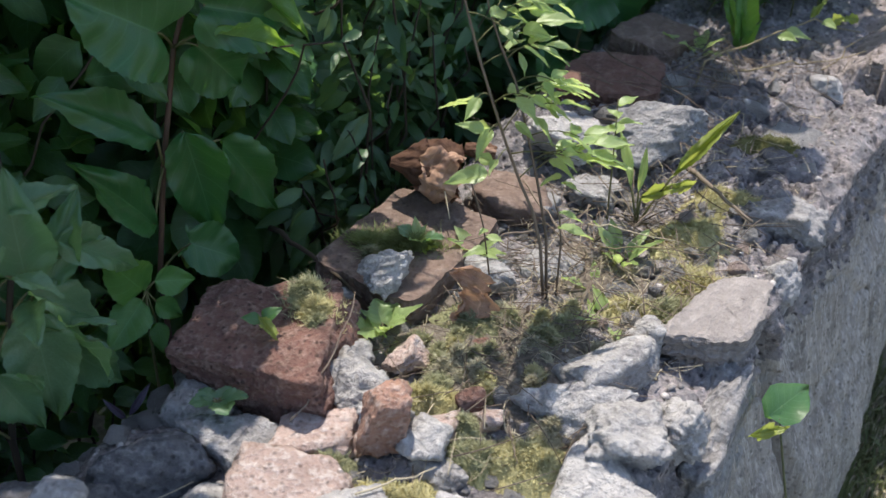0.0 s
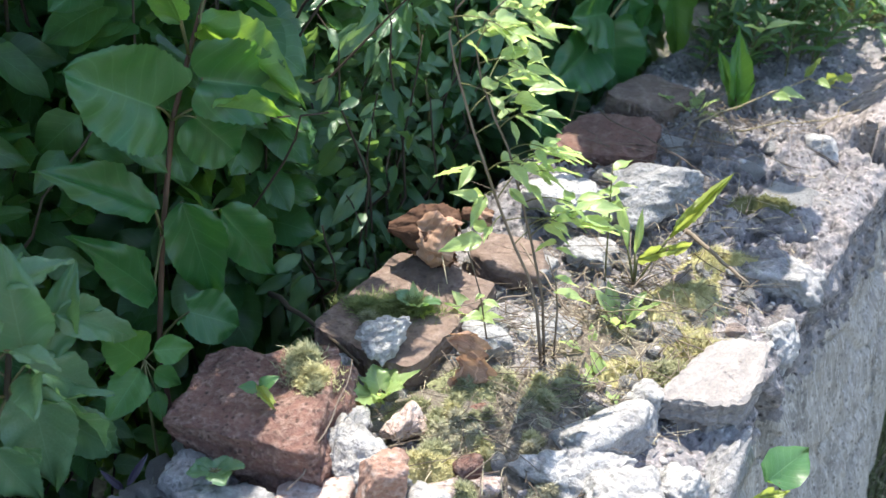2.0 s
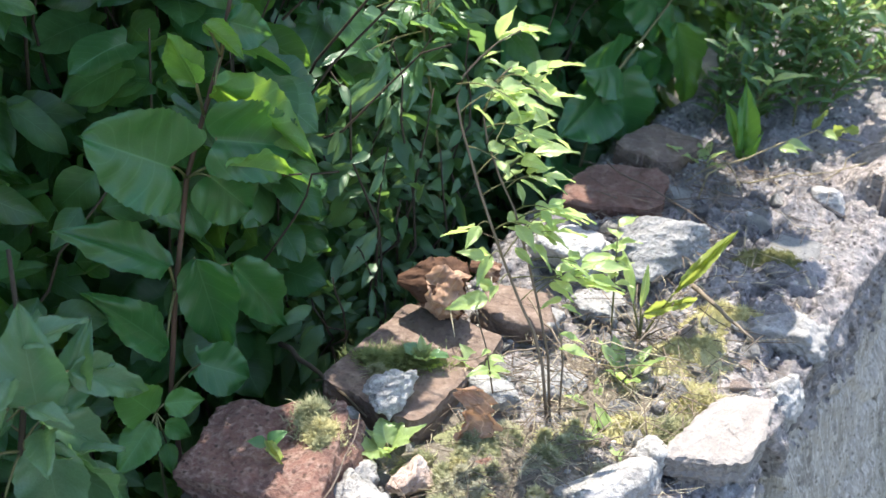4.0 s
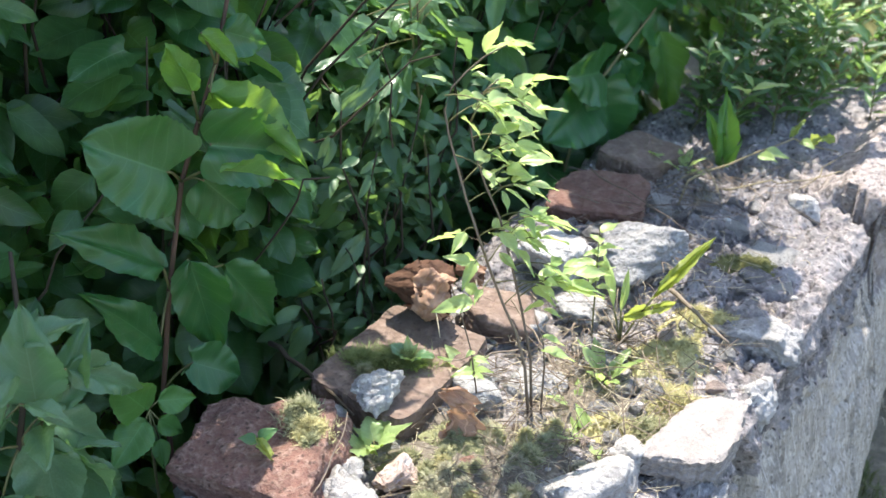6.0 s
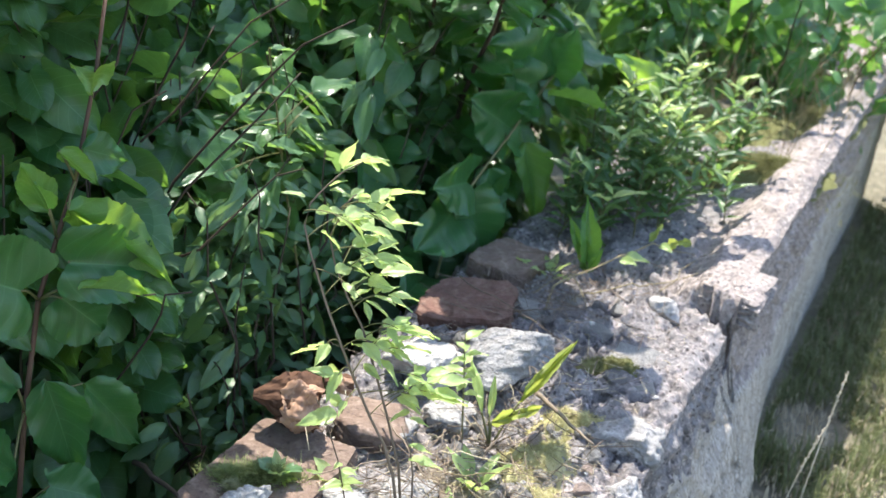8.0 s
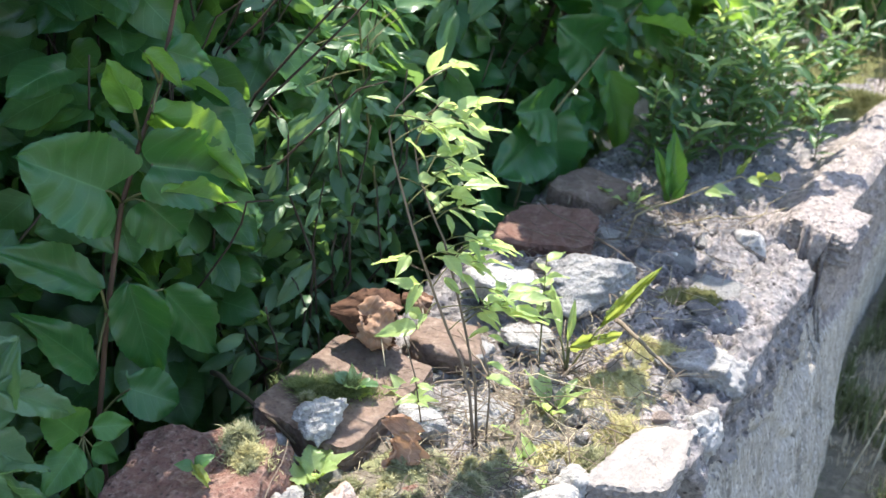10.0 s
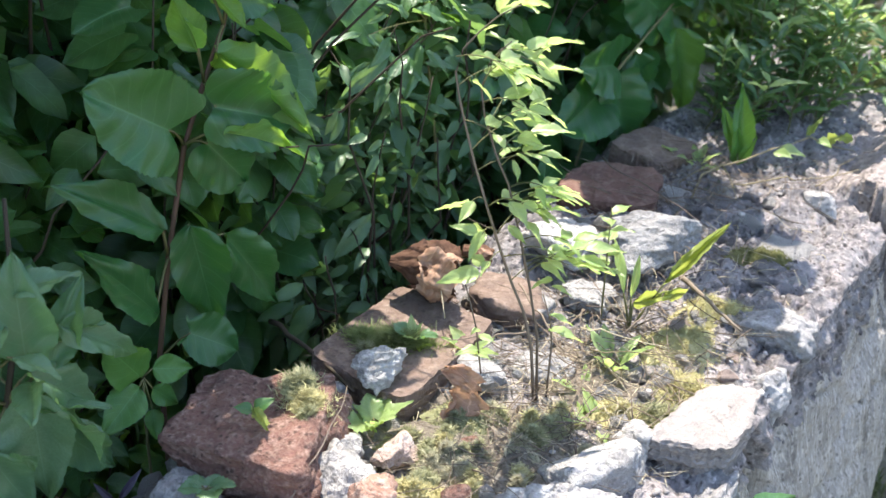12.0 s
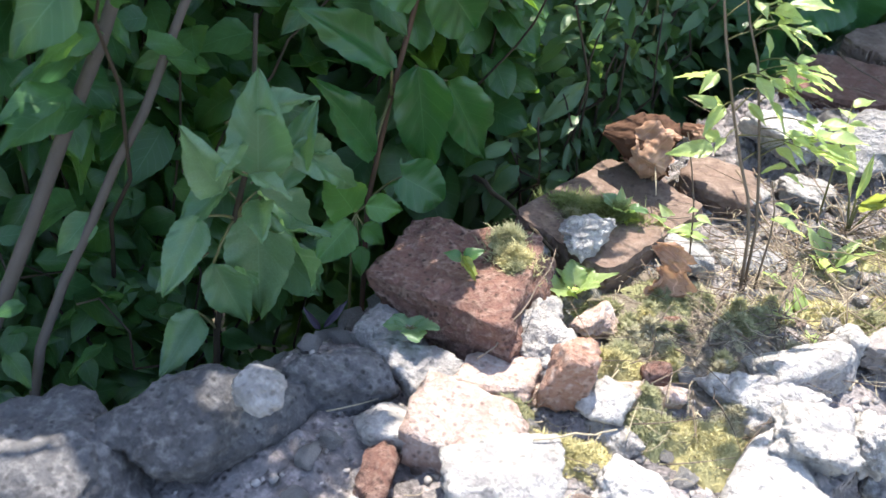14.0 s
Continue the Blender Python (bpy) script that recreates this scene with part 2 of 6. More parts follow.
class Pile:
    """Gathers many small shapes into one mesh."""

    def __init__(self):
        self.v, self.f, self.uv, self.n = [], [], [], 0

    def put(self, shape, m=None):
        v, f, uv = shape
        if m is not None:
            a = np.array(m)
            v = v @ a[:3, :3].T + a[:3, 3]
        self.v.append(v)
        self.uv.append(uv if uv is not None else np.zeros((len(v), 2)))
        self.f += [tuple(i + self.n for i in face) for face in f]
        self.n += len(v)

    def mesh(self, name, mats):
        return make_mesh(name, np.concatenate(self.v), self.f, mats, np.concatenate(self.uv))


def ico(level):
    if level not in ico.made:
        bm = bmesh.new()
        bmesh.ops.create_icosphere(bm, subdivisions=level, radius=1.0)
        ico.made[level] = (np.array([v.co[:] for v in bm.verts]), [tuple(v.index for v in f.verts) for f in bm.faces])
        bm.free()
    return ico.made[level]


ico.made = {}


def rock_shape(seed, size, level=4, cuts=9, sharp=16, rough=0.095, boxy=0.0, layers=0.0):
    """A broken stone: a ball cut by random planes, with a crumbling skin. Its base lies at z = 0."""
    rng = np.random.default_rng(seed)
    d, faces = ico(level)
    axes = np.concatenate([np.eye(3), -np.eye(3)]) + rng.normal(0, 0.10 + 0.25 * (1 - boxy), (6, 3))
    extra = rng.normal(0, 1, (cuts, 3))
    normals = np.concatenate([axes, extra])
    normals /= np.linalg.norm(normals, axis=1)[:, None]
    reach = np.concatenate([rng.uniform(0.84, 1.0, 6), rng.uniform(0.72, 1.12, cuts) * (1.0 + 0.35 * boxy)])
    r = (np.clip(d @ normals.T / reach, 0, None) ** sharp).sum(1) ** (-1.0 / sharp)
    v = d * r[:, None]
    off = Vector(rng.uniform(-50, 50, 3))
    size = np.array(size, float)
    real = size.max() / 2
    skin = np.array([
        noise.fractal(Vector(p) * 1.7 + off, 0.8, 2.1, 4)
        - 1.3 * max(0.0, 0.38 - noise.voronoi(Vector(p * size / 2) * 75 + off)[0][0]) * min(1.0, 0.03 / real)
        + 0.42 * min(1.0, 0.03 / real) * noise.fractal(Vector(p * size / 2) * 190 + off, 0.6, 2.1, 3)
        for p in v
    ])
    v = v * (1 + rough * 1.5 * skin[:, None])
    if layers:
        ledge = np.array([noise.noise(Vector((p[0] * 0.6, p[1] * 0.6, p[2] * 5.5)) + off) for p in v])
        v[:, :2] *= (1 + layers * np.sign(ledge) * np.abs(ledge) ** 0.5)[:, None]
    span = v.max(0) - v.min(0)
    v = (v - (v.max(0) + v.min(0)) / 2) / span * size
    v[:, 2] -= v[:, 2].min()
    return v, faces, None


def tube(points, r0, r1, sides=6, wander=0.0, seed=0):
    """A tapered stalk along points."""
    pts = np.array(points, float)
    if wander:
        rng = np.random.default_rng(seed)
        pts[1:-1] += rng.normal(0, wander, pts[1:-1].shape)
    v, f = [], []
    for i, p in enumerate(pts):
        way = pts[min(i + 1, len(pts) - 1)] - pts[max(i - 1, 0)]
        way = way / (np.linalg.norm(way) + 1e-9)
        a = np.cross(way, (0.31, 0.22, 0.92) if abs(way[2]) < 0.9 else (1, 0, 0))
        a /= np.linalg.norm(a) + 1e-9
        b = np.cross(way, a)
        r = r0 + (r1 - r0) * i / (len(pts) - 1)
        for k in range(sides):
            w = 2 * math.pi * k / sides
            v.append(p + r * (math.cos(w) * a + math.sin(w) * b))
    for i in range(len(pts) - 1):
        for k in range(sides):
            k2 = (k + 1) % sides
            f.append((i * sides + k, i * sides + k2, (i + 1) * sides + k2, (i + 1) * sides + k))
    f.append(tuple(range(sides))[::-1])
    f.append(tuple((len(pts) - 1) * sides + k for k in range(sides)))
    return np.array(v), f, None


def curve_points(a, b, sag=(0, 0, 0), n=8):
    a, b, sag = np.array(a, float), np.array(b, float), np.array(sag, float)
    return [a + (b - a) * s + sag * 4 * s * (1 - s) for s in np.linspace(0, 1, n)]


def leaf_shape(kind, seed=0, n=10, m=4, fold=0.25, droop=0.15, ripple=0.03, teeth=0.0):
    """A leaf of length 1 along +y with its upper side to +z; scale it to size."""
    rng = np.random.default_rng(seed)
    phase = rng.uniform(0, 6.28, 3)
    wide = {"heart": 0.86, "ovate": 0.56, "lance": 0.26, "round": 0.80, "long": 0.34, "cordate": 0.92, "pointed": 0.52}[kind]
    v, uv, f = [], [], []
    for i in range(n + 1):
        s = i / n
        if kind == "heart":
            w = math.sin(math.pi * min(1, s ** 0.78)) ** 0.72 if s < 1 else 0
            w = max(w, 0.62 - 0.2 * i if i < 3 else 0)
        elif kind == "cordate":
            w = math.sqrt(1 - ((0.34 - s) / 0.60) ** 2) if s < 0.34 else max(0.0, 1 - ((s - 0.34) / 0.66) ** 2) ** 0.78
        elif kind == "round":
            w = math.sqrt(max(0, 1 - (2 * s - 1) ** 2)) ** 0.9
        elif kind == "pointed":
            w = math.sin(math.pi * s ** 0.62) ** 1.12
        elif kind == "ovate":
            w = math.sin(math.pi * s ** 0.68) ** 0.85 * (1 - 0.15 * s)
        else:
            w = math.sin(math.pi * s ** 0.85) ** 0.8
        w = max(w, 0.0) * wide / 2
        for j in range(-m, m + 1):
            u = j / m
            edge = 1 + (teeth * ((i % 2) - 0.5) if abs(j) == m else 0)
            x = u * w * edge
            back = 0.26 * abs(u) ** 1.3 * (1 - s) ** 3 * (1.25 - 0.6 * abs(u) ** 4) if kind == "heart" else 0
            if kind == "cordate":
                back = 0.19 * math.sin(2.2 * abs(u)) * (1 - s) ** 3
            y = s - back
            z = fold * abs(x) - droop * s * s + ripple * math.sin(9 * s + phase[0] + 2 * u) * abs(u)
            z += 0.5 * ripple * math.sin(5 * u + phase[1]) + 0.35 * ripple * math.sin(31 * s - 5 * abs(u)) * abs(u)
            v.append((x, y, z))
            uv.append((0.5 + u / 2, s))
    k = 2 * m + 1
    for i in range(n):
        for j in range(2 * m):
            a = i * k + j
            f.append((a, a + 1, a + k + 1, a + k))
    return np.array(v), f, np.array(uv)


def aim(base, tip, face=(0.3, -0.3, 1.0), width=1.0):
    """The pose of a leaf from base to tip, with its upper side turned towards face."""
    base, tip = Vector(base), Vector(tip)
    y = tip - base
    size = y.length
    y.normalize()
    z = Vector(face) - y * y.dot(Vector(face))
    z.normalize()
    x = y.cross(z)
    m = Matrix((x, y, z)).transposed().to_4x4()
    return Matrix.Translation(base) @ m @ Matrix.Diagonal((size * width, size, size, 1))


def leaf_data(name, kind, mat, count, **more):
    out = []
    for k in range(count):
        v, f, uv = leaf_shape(kind, seed=k + 11, **more)
        out.append(make_mesh(name, v, f, [mat], uv))
    return out


# ---- ground ----
GROUND = -0.5
WALL_W, WALL_Y0, WALL_Y1 = 0.46, -1.3, 3.3


def steps(a, b, fine_a, fine_b, fine, coarse):
    out, at = [a], a
    while at < b:
        at += fine if fine_a <= at < fine_b else coarse
        out.append(min(at, b))
    return out


def ground_sheet():
    xs = [-400, -120, -40, -14, -6] + steps(-3.0, 3.0, -0.6, 1.4, 0.05, 0.25) + [6, 14, 40, 120, 400]
    ys = [-400, -120, -40, -14, -6] + steps(-3.0, 6.0, 0.2, 3.4, 0.05, 0.3) + [14, 40, 120, 400]
    v, f = [], []
    for y in ys:
        for x in xs:
            near = max(abs(x), abs(y)) < 8
            z = GROUND + (0.025 * noise.fractal(Vector((x * 2.3, y * 2.3, 1.7)), 0.9, 2.0, 5) if near else 0)
            v.append((x, y, z))
    w = len(xs)
    for i in range(len(ys) - 1):
        for j in range(w - 1):
            f.append((i * w + j, i * w + j + 1, (i + 1) * w + j + 1, (i + 1) * w + j))
    return thing("ground", "dark soil with trodden grass and litter round the wall", "ground", me=make_mesh("ground", v, f, [DIRT]), kind="structure")


ground_sheet()


# ---- the ruined wall ----
def smooth(a, b, x):
    s = min(1.0, max(0.0, (x - a) / (b - a)))
    return s * s * (3 - 2 * s)


def cap_front(x, y):
    """Distance past the ragged front of the rose-plastered far stretch."""
    return y - (1.362 - 0.15 * x) - 0.035 * noise.noise(Vector((x * 22, 3.1, 3))) - 0.008 * noise.noise(Vector((x * 90, y * 60, 5)))


def top_height(x, y):
    """Height of the wall's top, under the loose stones."""
    z = -0.035 + 0.03 * smooth(0.92, 1.06, y)
    p = Vector((x, y, 0.0))
    z += 0.012 * noise.fractal(p * 9, 0.9, 2.1, 4)
    crust = (0.35 + 0.65 * smooth(0.9, 1.0, y)) * (1 - 0.6 * smooth(1.34, 1.44, y + 0.4 * x))
    crust *= 1 - 0.35 * smooth(-0.14, -0.11, x) * smooth(1.06, 1.11, y)
    warp = Vector((noise.noise(p * 26), noise.noise(p * 26 + Vector((5, 5, 5))), 0)) * 0.022
    warp += Vector((noise.noise(p * 90), noise.noise(p * 90 + Vector((5, 5, 5))), 0)) * 0.006
    # broken plates with tilted tops and narrow cracks, at two sizes
    for scale, deep, tall, tip in ((15, 0.012, 0.007, 0.22), (38, 0.005, 0.004, 0.25)):
        q = (p + warp) * scale + Vector((4, 2, 8))
        near, spots = noise.voronoi(q)
        here = spots[0]
        lean = (q - here) / scale
        z -= crust * deep * smooth(0.12, 0.0, near[1] - near[0])
        z += crust * (tall * noise.noise(here * 3.7) + tip * (lean.x * noise.noise(here * 5.1) + lean.y * noise.noise(here * 7.3)))
    z += 0.006 * crust * noise.fractal(p * 70, 0.6, 2.2, 4)
    z += 0.007 * crust * (noise.ridged_multi_fractal(Vector((x * 34, y * 34, 0.6)), 0.8, 2.1, 5, 1.0, 2.0) - 1.1)
    z += 0.004 * smooth(1.3, 1.4, y) * noise.fractal(p * 45, 0.6, 2.1, 4)
    if y > 1.0 and x > -0.16:
        far = cap_front(x, y)
        z += 0.036 * smooth(-0.003, 0.004, far) * smooth(-0.11, -0.06, x)
        rim = y - (1.312 - 1.0 * x + 0.014 * noise.noise(Vector((x * 60, 2.0, 2.0))))
        if rim > 0 and far < 0:
            z -= 0.075 * smooth(0.0, 0.007, rim) * smooth(-0.085, -0.055, x)
    z -= 0.05 * smooth(-0.40, -0.47, x)
    z -= 0.02 * smooth(-0.02, 0.0, x) * (0.5 + 0.5 * noise.noise(Vector((y * 9, 2.2, 5))))
    return z


def face_depth(y, z):
    """How far the wall's open side stands out at a height."""
    p = Vector((0.0, y, z))
    x = 0.009 * noise.fractal(p * 5, 0.9, 2.1, 4) + 0.004 * noise.fractal(Vector((0.0, y * 40, z * 12)), 0.8, 2.1, 3)
    lip = -0.16 + 0.05 * noise.noise(Vector((y * 4, 0.3, 0.7)))
    x += 0.012 * smooth(lip + 0.012, lip - 0.012, z) * smooth(1.0, 1.3, y) * smooth(2.35, 2.2, y)
    x -= 0.03 * smooth(0.90, 0.93, y) * smooth(1.02, 0.95, y) * smooth(-0.30, -0.05, z)
    x += 0.003 * noise.noise(Vector((y * 16, z * 3, 9))) + 0.003 * noise.fractal(Vector((y * 50, z * 9, 3)), 0.8, 2.1, 3)
    x += (0.001 + 0.010 * smooth(-0.14, -0.04, z)) * noise.fractal(p * 55, 0.6, 2.1, 4)
    crack = abs(y - 1.21 - 0.02 * noise.noise(Vector((1.5, 2.5, z * 14))))
    x -= 0.005 * smooth(0.004, 0.001, crack) * smooth(-0.02, -0.06, z)
    joint = y + 0.15 * z + 0.012 * noise.noise(Vector((3.3, 1.1, z * 18)))
    x -= 0.045 * smooth(0.822, 0.832, joint) * smooth(0.872, 0.852, joint)
    x += min(0.095, max(-0.03, 0.08 - 0.16 * (y - 1.2))) * smooth(0.0, -0.45, z)
    cell, _ = noise.voronoi(Vector((y * 6, z * 11, 1)))
    x -= 0.006 * smooth(0.08, 0.0, cell[1] - cell[0])
    return x


def wall():
    ys = [y for y in steps(WALL_Y0, WALL_Y1, 0.25, 2.2, 0.0062, 0.05) if not 0.88 < y < 1.48] + [0.88 + 0.0032 * k for k in range(1, 187)]
    ys.sort()
    across = [-WALL_W + WALL_W * k / 135 for k in range(136)]
    down = [-0.0045 * k for k in range(1, 45)] + [-0.2025 - 0.009 * k for k in range(1, 17)] + [-0.39, -0.44, -0.5, -0.56]
    v, f, slots = [], [], []
    for y in ys:
        v += [(-WALL_W - 0.02, y, -0.56), (-WALL_W - 0.015, y, -0.3), (-WALL_W - 0.01, y, -0.12)]
        v += [(x, y, top_height(x, y)) for x in across]
        edge = v[-1][2]
        for z in down:
            zz = edge + (z if z > -0.35 else z - edge)
            v.append((face_depth(y, zz) * smooth(0.0, -0.03, z), y, zz))
    w = 3 + len(across) + len(down)
    for i in range(len(ys) - 1):
        for j in range(w - 1):
            f.append((i * w + j, i * w + j + 1, (i + 1) * w + j + 1, (i + 1) * w + j))
            a, y = v[i * w + j], ys[i]
            far = cap_front(min(a[0], 0), y) > -0.004
            if j < 3 + len(across) - 1:
                slots.append(2 if far and a[0] > -0.12 - 0.05 * noise.noise(Vector((y * 9, a[0] * 9, 4))) else 0)
            elif not far and a[2] > -0.10 + 0.07 * noise.noise(Vector((y * 11, 0.3, 0.7))) + 0.03 * noise.noise(Vector((y * 50, a[2] * 50, 2))):
                slots.append(0)
            else:
                slots.append(2 if far and a[2] > -0.16 + 0.05 * noise.noise(Vector((y * 4, 0.3, 0.7))) else 1)
    f.append(tuple(range(w))[::-1])
    f.append(tuple((len(ys) - 1) * w + k for k in range(w)))
    slots += [0, 0]
    me = make_mesh("wall_body", v, f, [CRUST, PLASTER, ROSE], slots=slots)
    return thing("wall_1", "low ruined rubble wall with crumbling mortar top and streaked grey plaster", "wall", me=me, kind="structure")


wall_1 = wall()


# ---- stones and bricks lying on the wall ----
TAKEN = []


def stone(name, label, category, x, y, size, mat, turn=0.0, sink=0.012, z=None, seed=1, level=4, tilt=(0, 0), group="", shear=0.0, **more):
    v, f, _ = rock_shape(seed, size, level, **more)
    v[:, 0] += shear * v[:, 1]
    me = make_mesh(name, v, f, [mat])
    ob = thing(name, label, category, me=me, group=group)
    base = (top_height(x, y) if z is None else z) - sink
    ob.matrix_basis = pose(x, y, base, tilt[0], tilt[1], turn)
    TAKEN.append((x, y, 0.42 * max(size[0], size[1])))
    return ob


def slab(name, label, category, x, y, z, size, mat, turn=0.0, seed=1, power=4.0, chip=0.07, relief=0.003, strata=0.05, tilt=(0, 0), taper=0.0, shear=0.0, group=""):
    """A flat broken piece with a ragged outline and a layered edge; z is the height of its top."""
    off, spokes, rings, levels = Vector((seed * 7.3, seed * 3.1, seed)), 120, 14, 14
    long, wide, thick = size[1] / 2, size[0] / 2, size[2]

    def rim(w, deep):
        c, t = math.cos(w), math.sin(w)
        r = (abs(c) ** power + abs(t) ** power) ** (-1 / power)
        q = Vector((c * 1.3, t * 1.3, 0)) + off
        r *= 1 + chip * 1.6 * noise.noise(q * 1.3) + chip * 0.7 * noise.fractal(q * 5, 0.7, 2.1, 4)
        ledge = noise.noise(Vector((c * 0.9, t * 0.9, deep * 130)) + off)
        r *= 1 + (strata * math.copysign(abs(ledge) ** 0.5, ledge) + 0.9 * strata * noise.fractal(Vector((c * 7, t * 7, deep * 300)) + off, 0.7, 2.1, 3) if deep > 0.001 else -0.012)
        across = wide * r * c * (1 - taper * t * r)
        return np.array([across, long * r * t + shear * across])

    v, f = [(0, 0, relief * noise.noise(off))], []
    for i in range(1, rings + 1):
        for k in range(spokes):
            q = rim(2 * math.pi * k / spokes, 0.0) * i / rings
            g = Vector((q[0] * 30, q[1] * 30, 0)) + off
            flake = noise.noise(g * 0.7)
            h = relief * (noise.fractal(g, 0.8, 2.1, 5) + 1.3 * smooth(0.1, 0.2, flake)) - (0.0012 if i == rings else 0)
            v.append((q[0], q[1], h))
    for i in range(1, levels + 1):
        for k in range(spokes):
            q = rim(2 * math.pi * k / spokes, thick * i / levels)
            v.append((q[0], q[1], -thick * i / levels))
    f += [(0, 1 + k, 1 + (k + 1) % spokes) for k in range(spokes)]
    for i in range(rings + levels - 1):
        for k in range(spokes):
            a, b = 1 + i * spokes + k, 1 + i * spokes + (k + 1) % spokes
            f.append((a, a + spokes, b + spokes, b))
    last = 1 + (rings + levels - 1) * spokes
    f.append(tuple(last + k for k in range(spokes))[::-1])
    ob = thing(name, label, category, me=make_mesh(name, v, f, [mat], smooth=False), group=group)
    ob.matrix_basis = pose(x, y, z, tilt[0], tilt[1], turn)
    TAKEN.append((x, y, 0.42 * max(size[0], size[1])))
    return ob


BRICKS = "broken bricks on the wall"
STONES = "loose stones on the wall"
stone("broken_brick", "big broken red brick with moss on its top", "brick", -0.352, 0.510, (0.180, 0.160, 0.110), RED, 24, 0.040, seed=27, level=6, tilt=(5, -5), group=BRICKS, cuts=6, sharp=80, rough=0.075, boxy=0.88, layers=0.03)
slab("brick_slab", "flat brown broken brick lying in the shade", "brick", -0.357, 0.716, -0.006, (0.132, 0.178, 0.055), BROWN, 3, 5, 9.0, 0.05, 0.0014, 0.02, (-1, 1.5), 0.0, 0.0, BRICKS)
stone("brick_piece", "tan broken brick behind the sapling", "brick", -0.320, 0.875, (0.10, 0.10, 0.045), BROWN, 20, 0.01, seed=6, level=4, group=BRICKS, cuts=4, sharp=24, boxy=0.8)
slab("red_brick_half", "dull red half brick under the bush", "brick", -0.345, 1.168, 0.014, (0.130, 0.115, 0.06), BRICKRED, 12, 8, 5.0, 0.06, 0.0018, 0.03, (5, 2), 0.1, 0.2, BRICKS)
slab("brown_brick_half", "brown half brick beneath hanging leaves", "brick", -0.352, 1.320, 0.018, (0.10, 0.11, 0.045), BROWN, -8, 9, 6.0, 0.06, 0.0018, 0.03, (-2, 2), 0.05, 0.0, BRICKS)
stone("brick_chunk", "small orange-red brick chunk in the sun", "brick", -0.216, 0.486, (0.050, 0.050, 0.072), ORANGE, 40, 0.004, seed=14, level=5, tilt=(3, 5), group=BRICKS, cuts=6, sharp=80, rough=0.07, boxy=0.85)
stone("pink_brick_flake", "flat dusty pink brick flake", "brick", -0.262, 0.448, (0.085, 0.062, 0.032), PINK, 35, 0.004, seed=15, level=4, group=BRICKS, cuts=5, boxy=0.8)
stone("pink_brick_block", "dusty pink brick block half buried in rubble", "brick", -0.228, 0.385, (0.115, 0.085, 0.05), PINK, 28, 0.012, seed=16, level=4, group=BRICKS, cuts=4, sharp=22, boxy=0.8)
stone("brick_crumb", "small crumb of pink brick in the moss", "brick", -0.150, 0.556, (0.035, 0.03, 0.022), PINK, 10, 0.003, seed=17, level=3, group=BRICKS)
stone("brick_crumb", "small crumb of red brick in the moss", "brick", -0.172, 0.562, (0.03, 0.024, 0.024), RED, 50, 0.003, seed=18, level=3, group=BRICKS)
stone("brick_flake", "thin red brick flake on the moss", "brick", -0.205, 0.637, (0.03, 0.022, 0.01), RED, 50, 0.0, seed=19, level=3, group=BRICKS, boxy=0.8)
stone("sandstone", "small tan stone beside the ivy seedling", "stone", -0.255, 0.579, (0.044, 0.050, 0.032), PINK, 10, 0.0, seed=20, level=5, group=STONES, rough=0.10)

stone("grey_stone", "pale grey jagged stone on the flat brick", "stone", -0.325, 0.640, (0.064, 0.046, 0.040), WHITE, 65, 0.006, z=-0.002, seed=131, level=5, group=STONES, cuts=14, sharp=70, rough=0.15, layers=0.06)
stone("mortar_lump", "rough knobbly grey-white lump of mortar", "stone", -0.251, 0.512, (0.088, 0.076, 0.062), WHITE, 40, 0.008, seed=32, level=5, group=STONES, rough=0.17)
stone("mortar_lump", "small grey lump of mortar beside the red brick", "stone", -0.302, 0.548, (0.05, 0.05, 0.04), GREY, 60, 0.006, seed=33, group=STONES, rough=0.12)
stone("grey_stone", "small grey stone between the bricks", "stone", -0.359, 0.602, (0.05, 0.036, 0.034), GREY, 15, 0.0, seed=34, group=STONES, cuts=12, sharp=60, rough=0.12)
stone("white_stone", "white angular stone beside the brick chunk", "stone", -0.175, 0.498, (0.058, 0.055, 0.042), WHITE, 70, 0.008, seed=35, group=STONES, rough=0.08)
stone("white_stone", "flat white stone in full sun", "stone", -0.098, 0.440, (0.07, 0.055, 0.04), WHITE, 18, 0.006, seed=36, level=5, group=STONES, rough=0.12, cuts=7)
stone("white_stone", "small flat white flake in full sun", "stone", -0.152, 0.485, (0.055, 0.038, 0.026), WHITE, -15, 0.004, seed=136, level=4, group=STONES, rough=0.1)
stone("pink_brick_flake", "small pink brick flake in the moss", "brick", -0.178, 0.520, (0.04, 0.03, 0.02), PINK, 40, 0.003, seed=137, level=4, group=BRICKS, boxy=0.6)
stone("white_stone", "long pale stone edging the moss", "stone", -0.088, 0.607, (0.115, 0.062, 0.045), WHITE, 48, 0.004, seed=37, level=5, group=STONES, rough=0.12)
stone("white_stone", "pale speckled stone next to the slate slab", "stone", -0.093, 0.680, (0.075, 0.125, 0.052), WHITE, -12, 0.006, seed=38, level=5, group=STONES, rough=0.08)
stone("white_stone", "small white stone at the slab's corner", "stone", -0.080, 0.738, (0.042, 0.044, 0.045), WHITE, 0, 0.002, seed=39, group=STONES, rough=0.1)
stone("mortar_lump", "knobbly pale mortar crust on the wall's edge", "stone", -0.035, 0.60, (0.085, 0.085, 0.055), WHITE, 25, 0.008, seed=40, level=5, group=STONES, rough=0.15)
stone("mortar_lump", "rounded pale mortar lump under the slab", "stone", -0.004, 0.645, (0.055, 0.06, 0.055), WHITE, 5, 0.012, seed=41, level=5, group=STONES, rough=0.15)
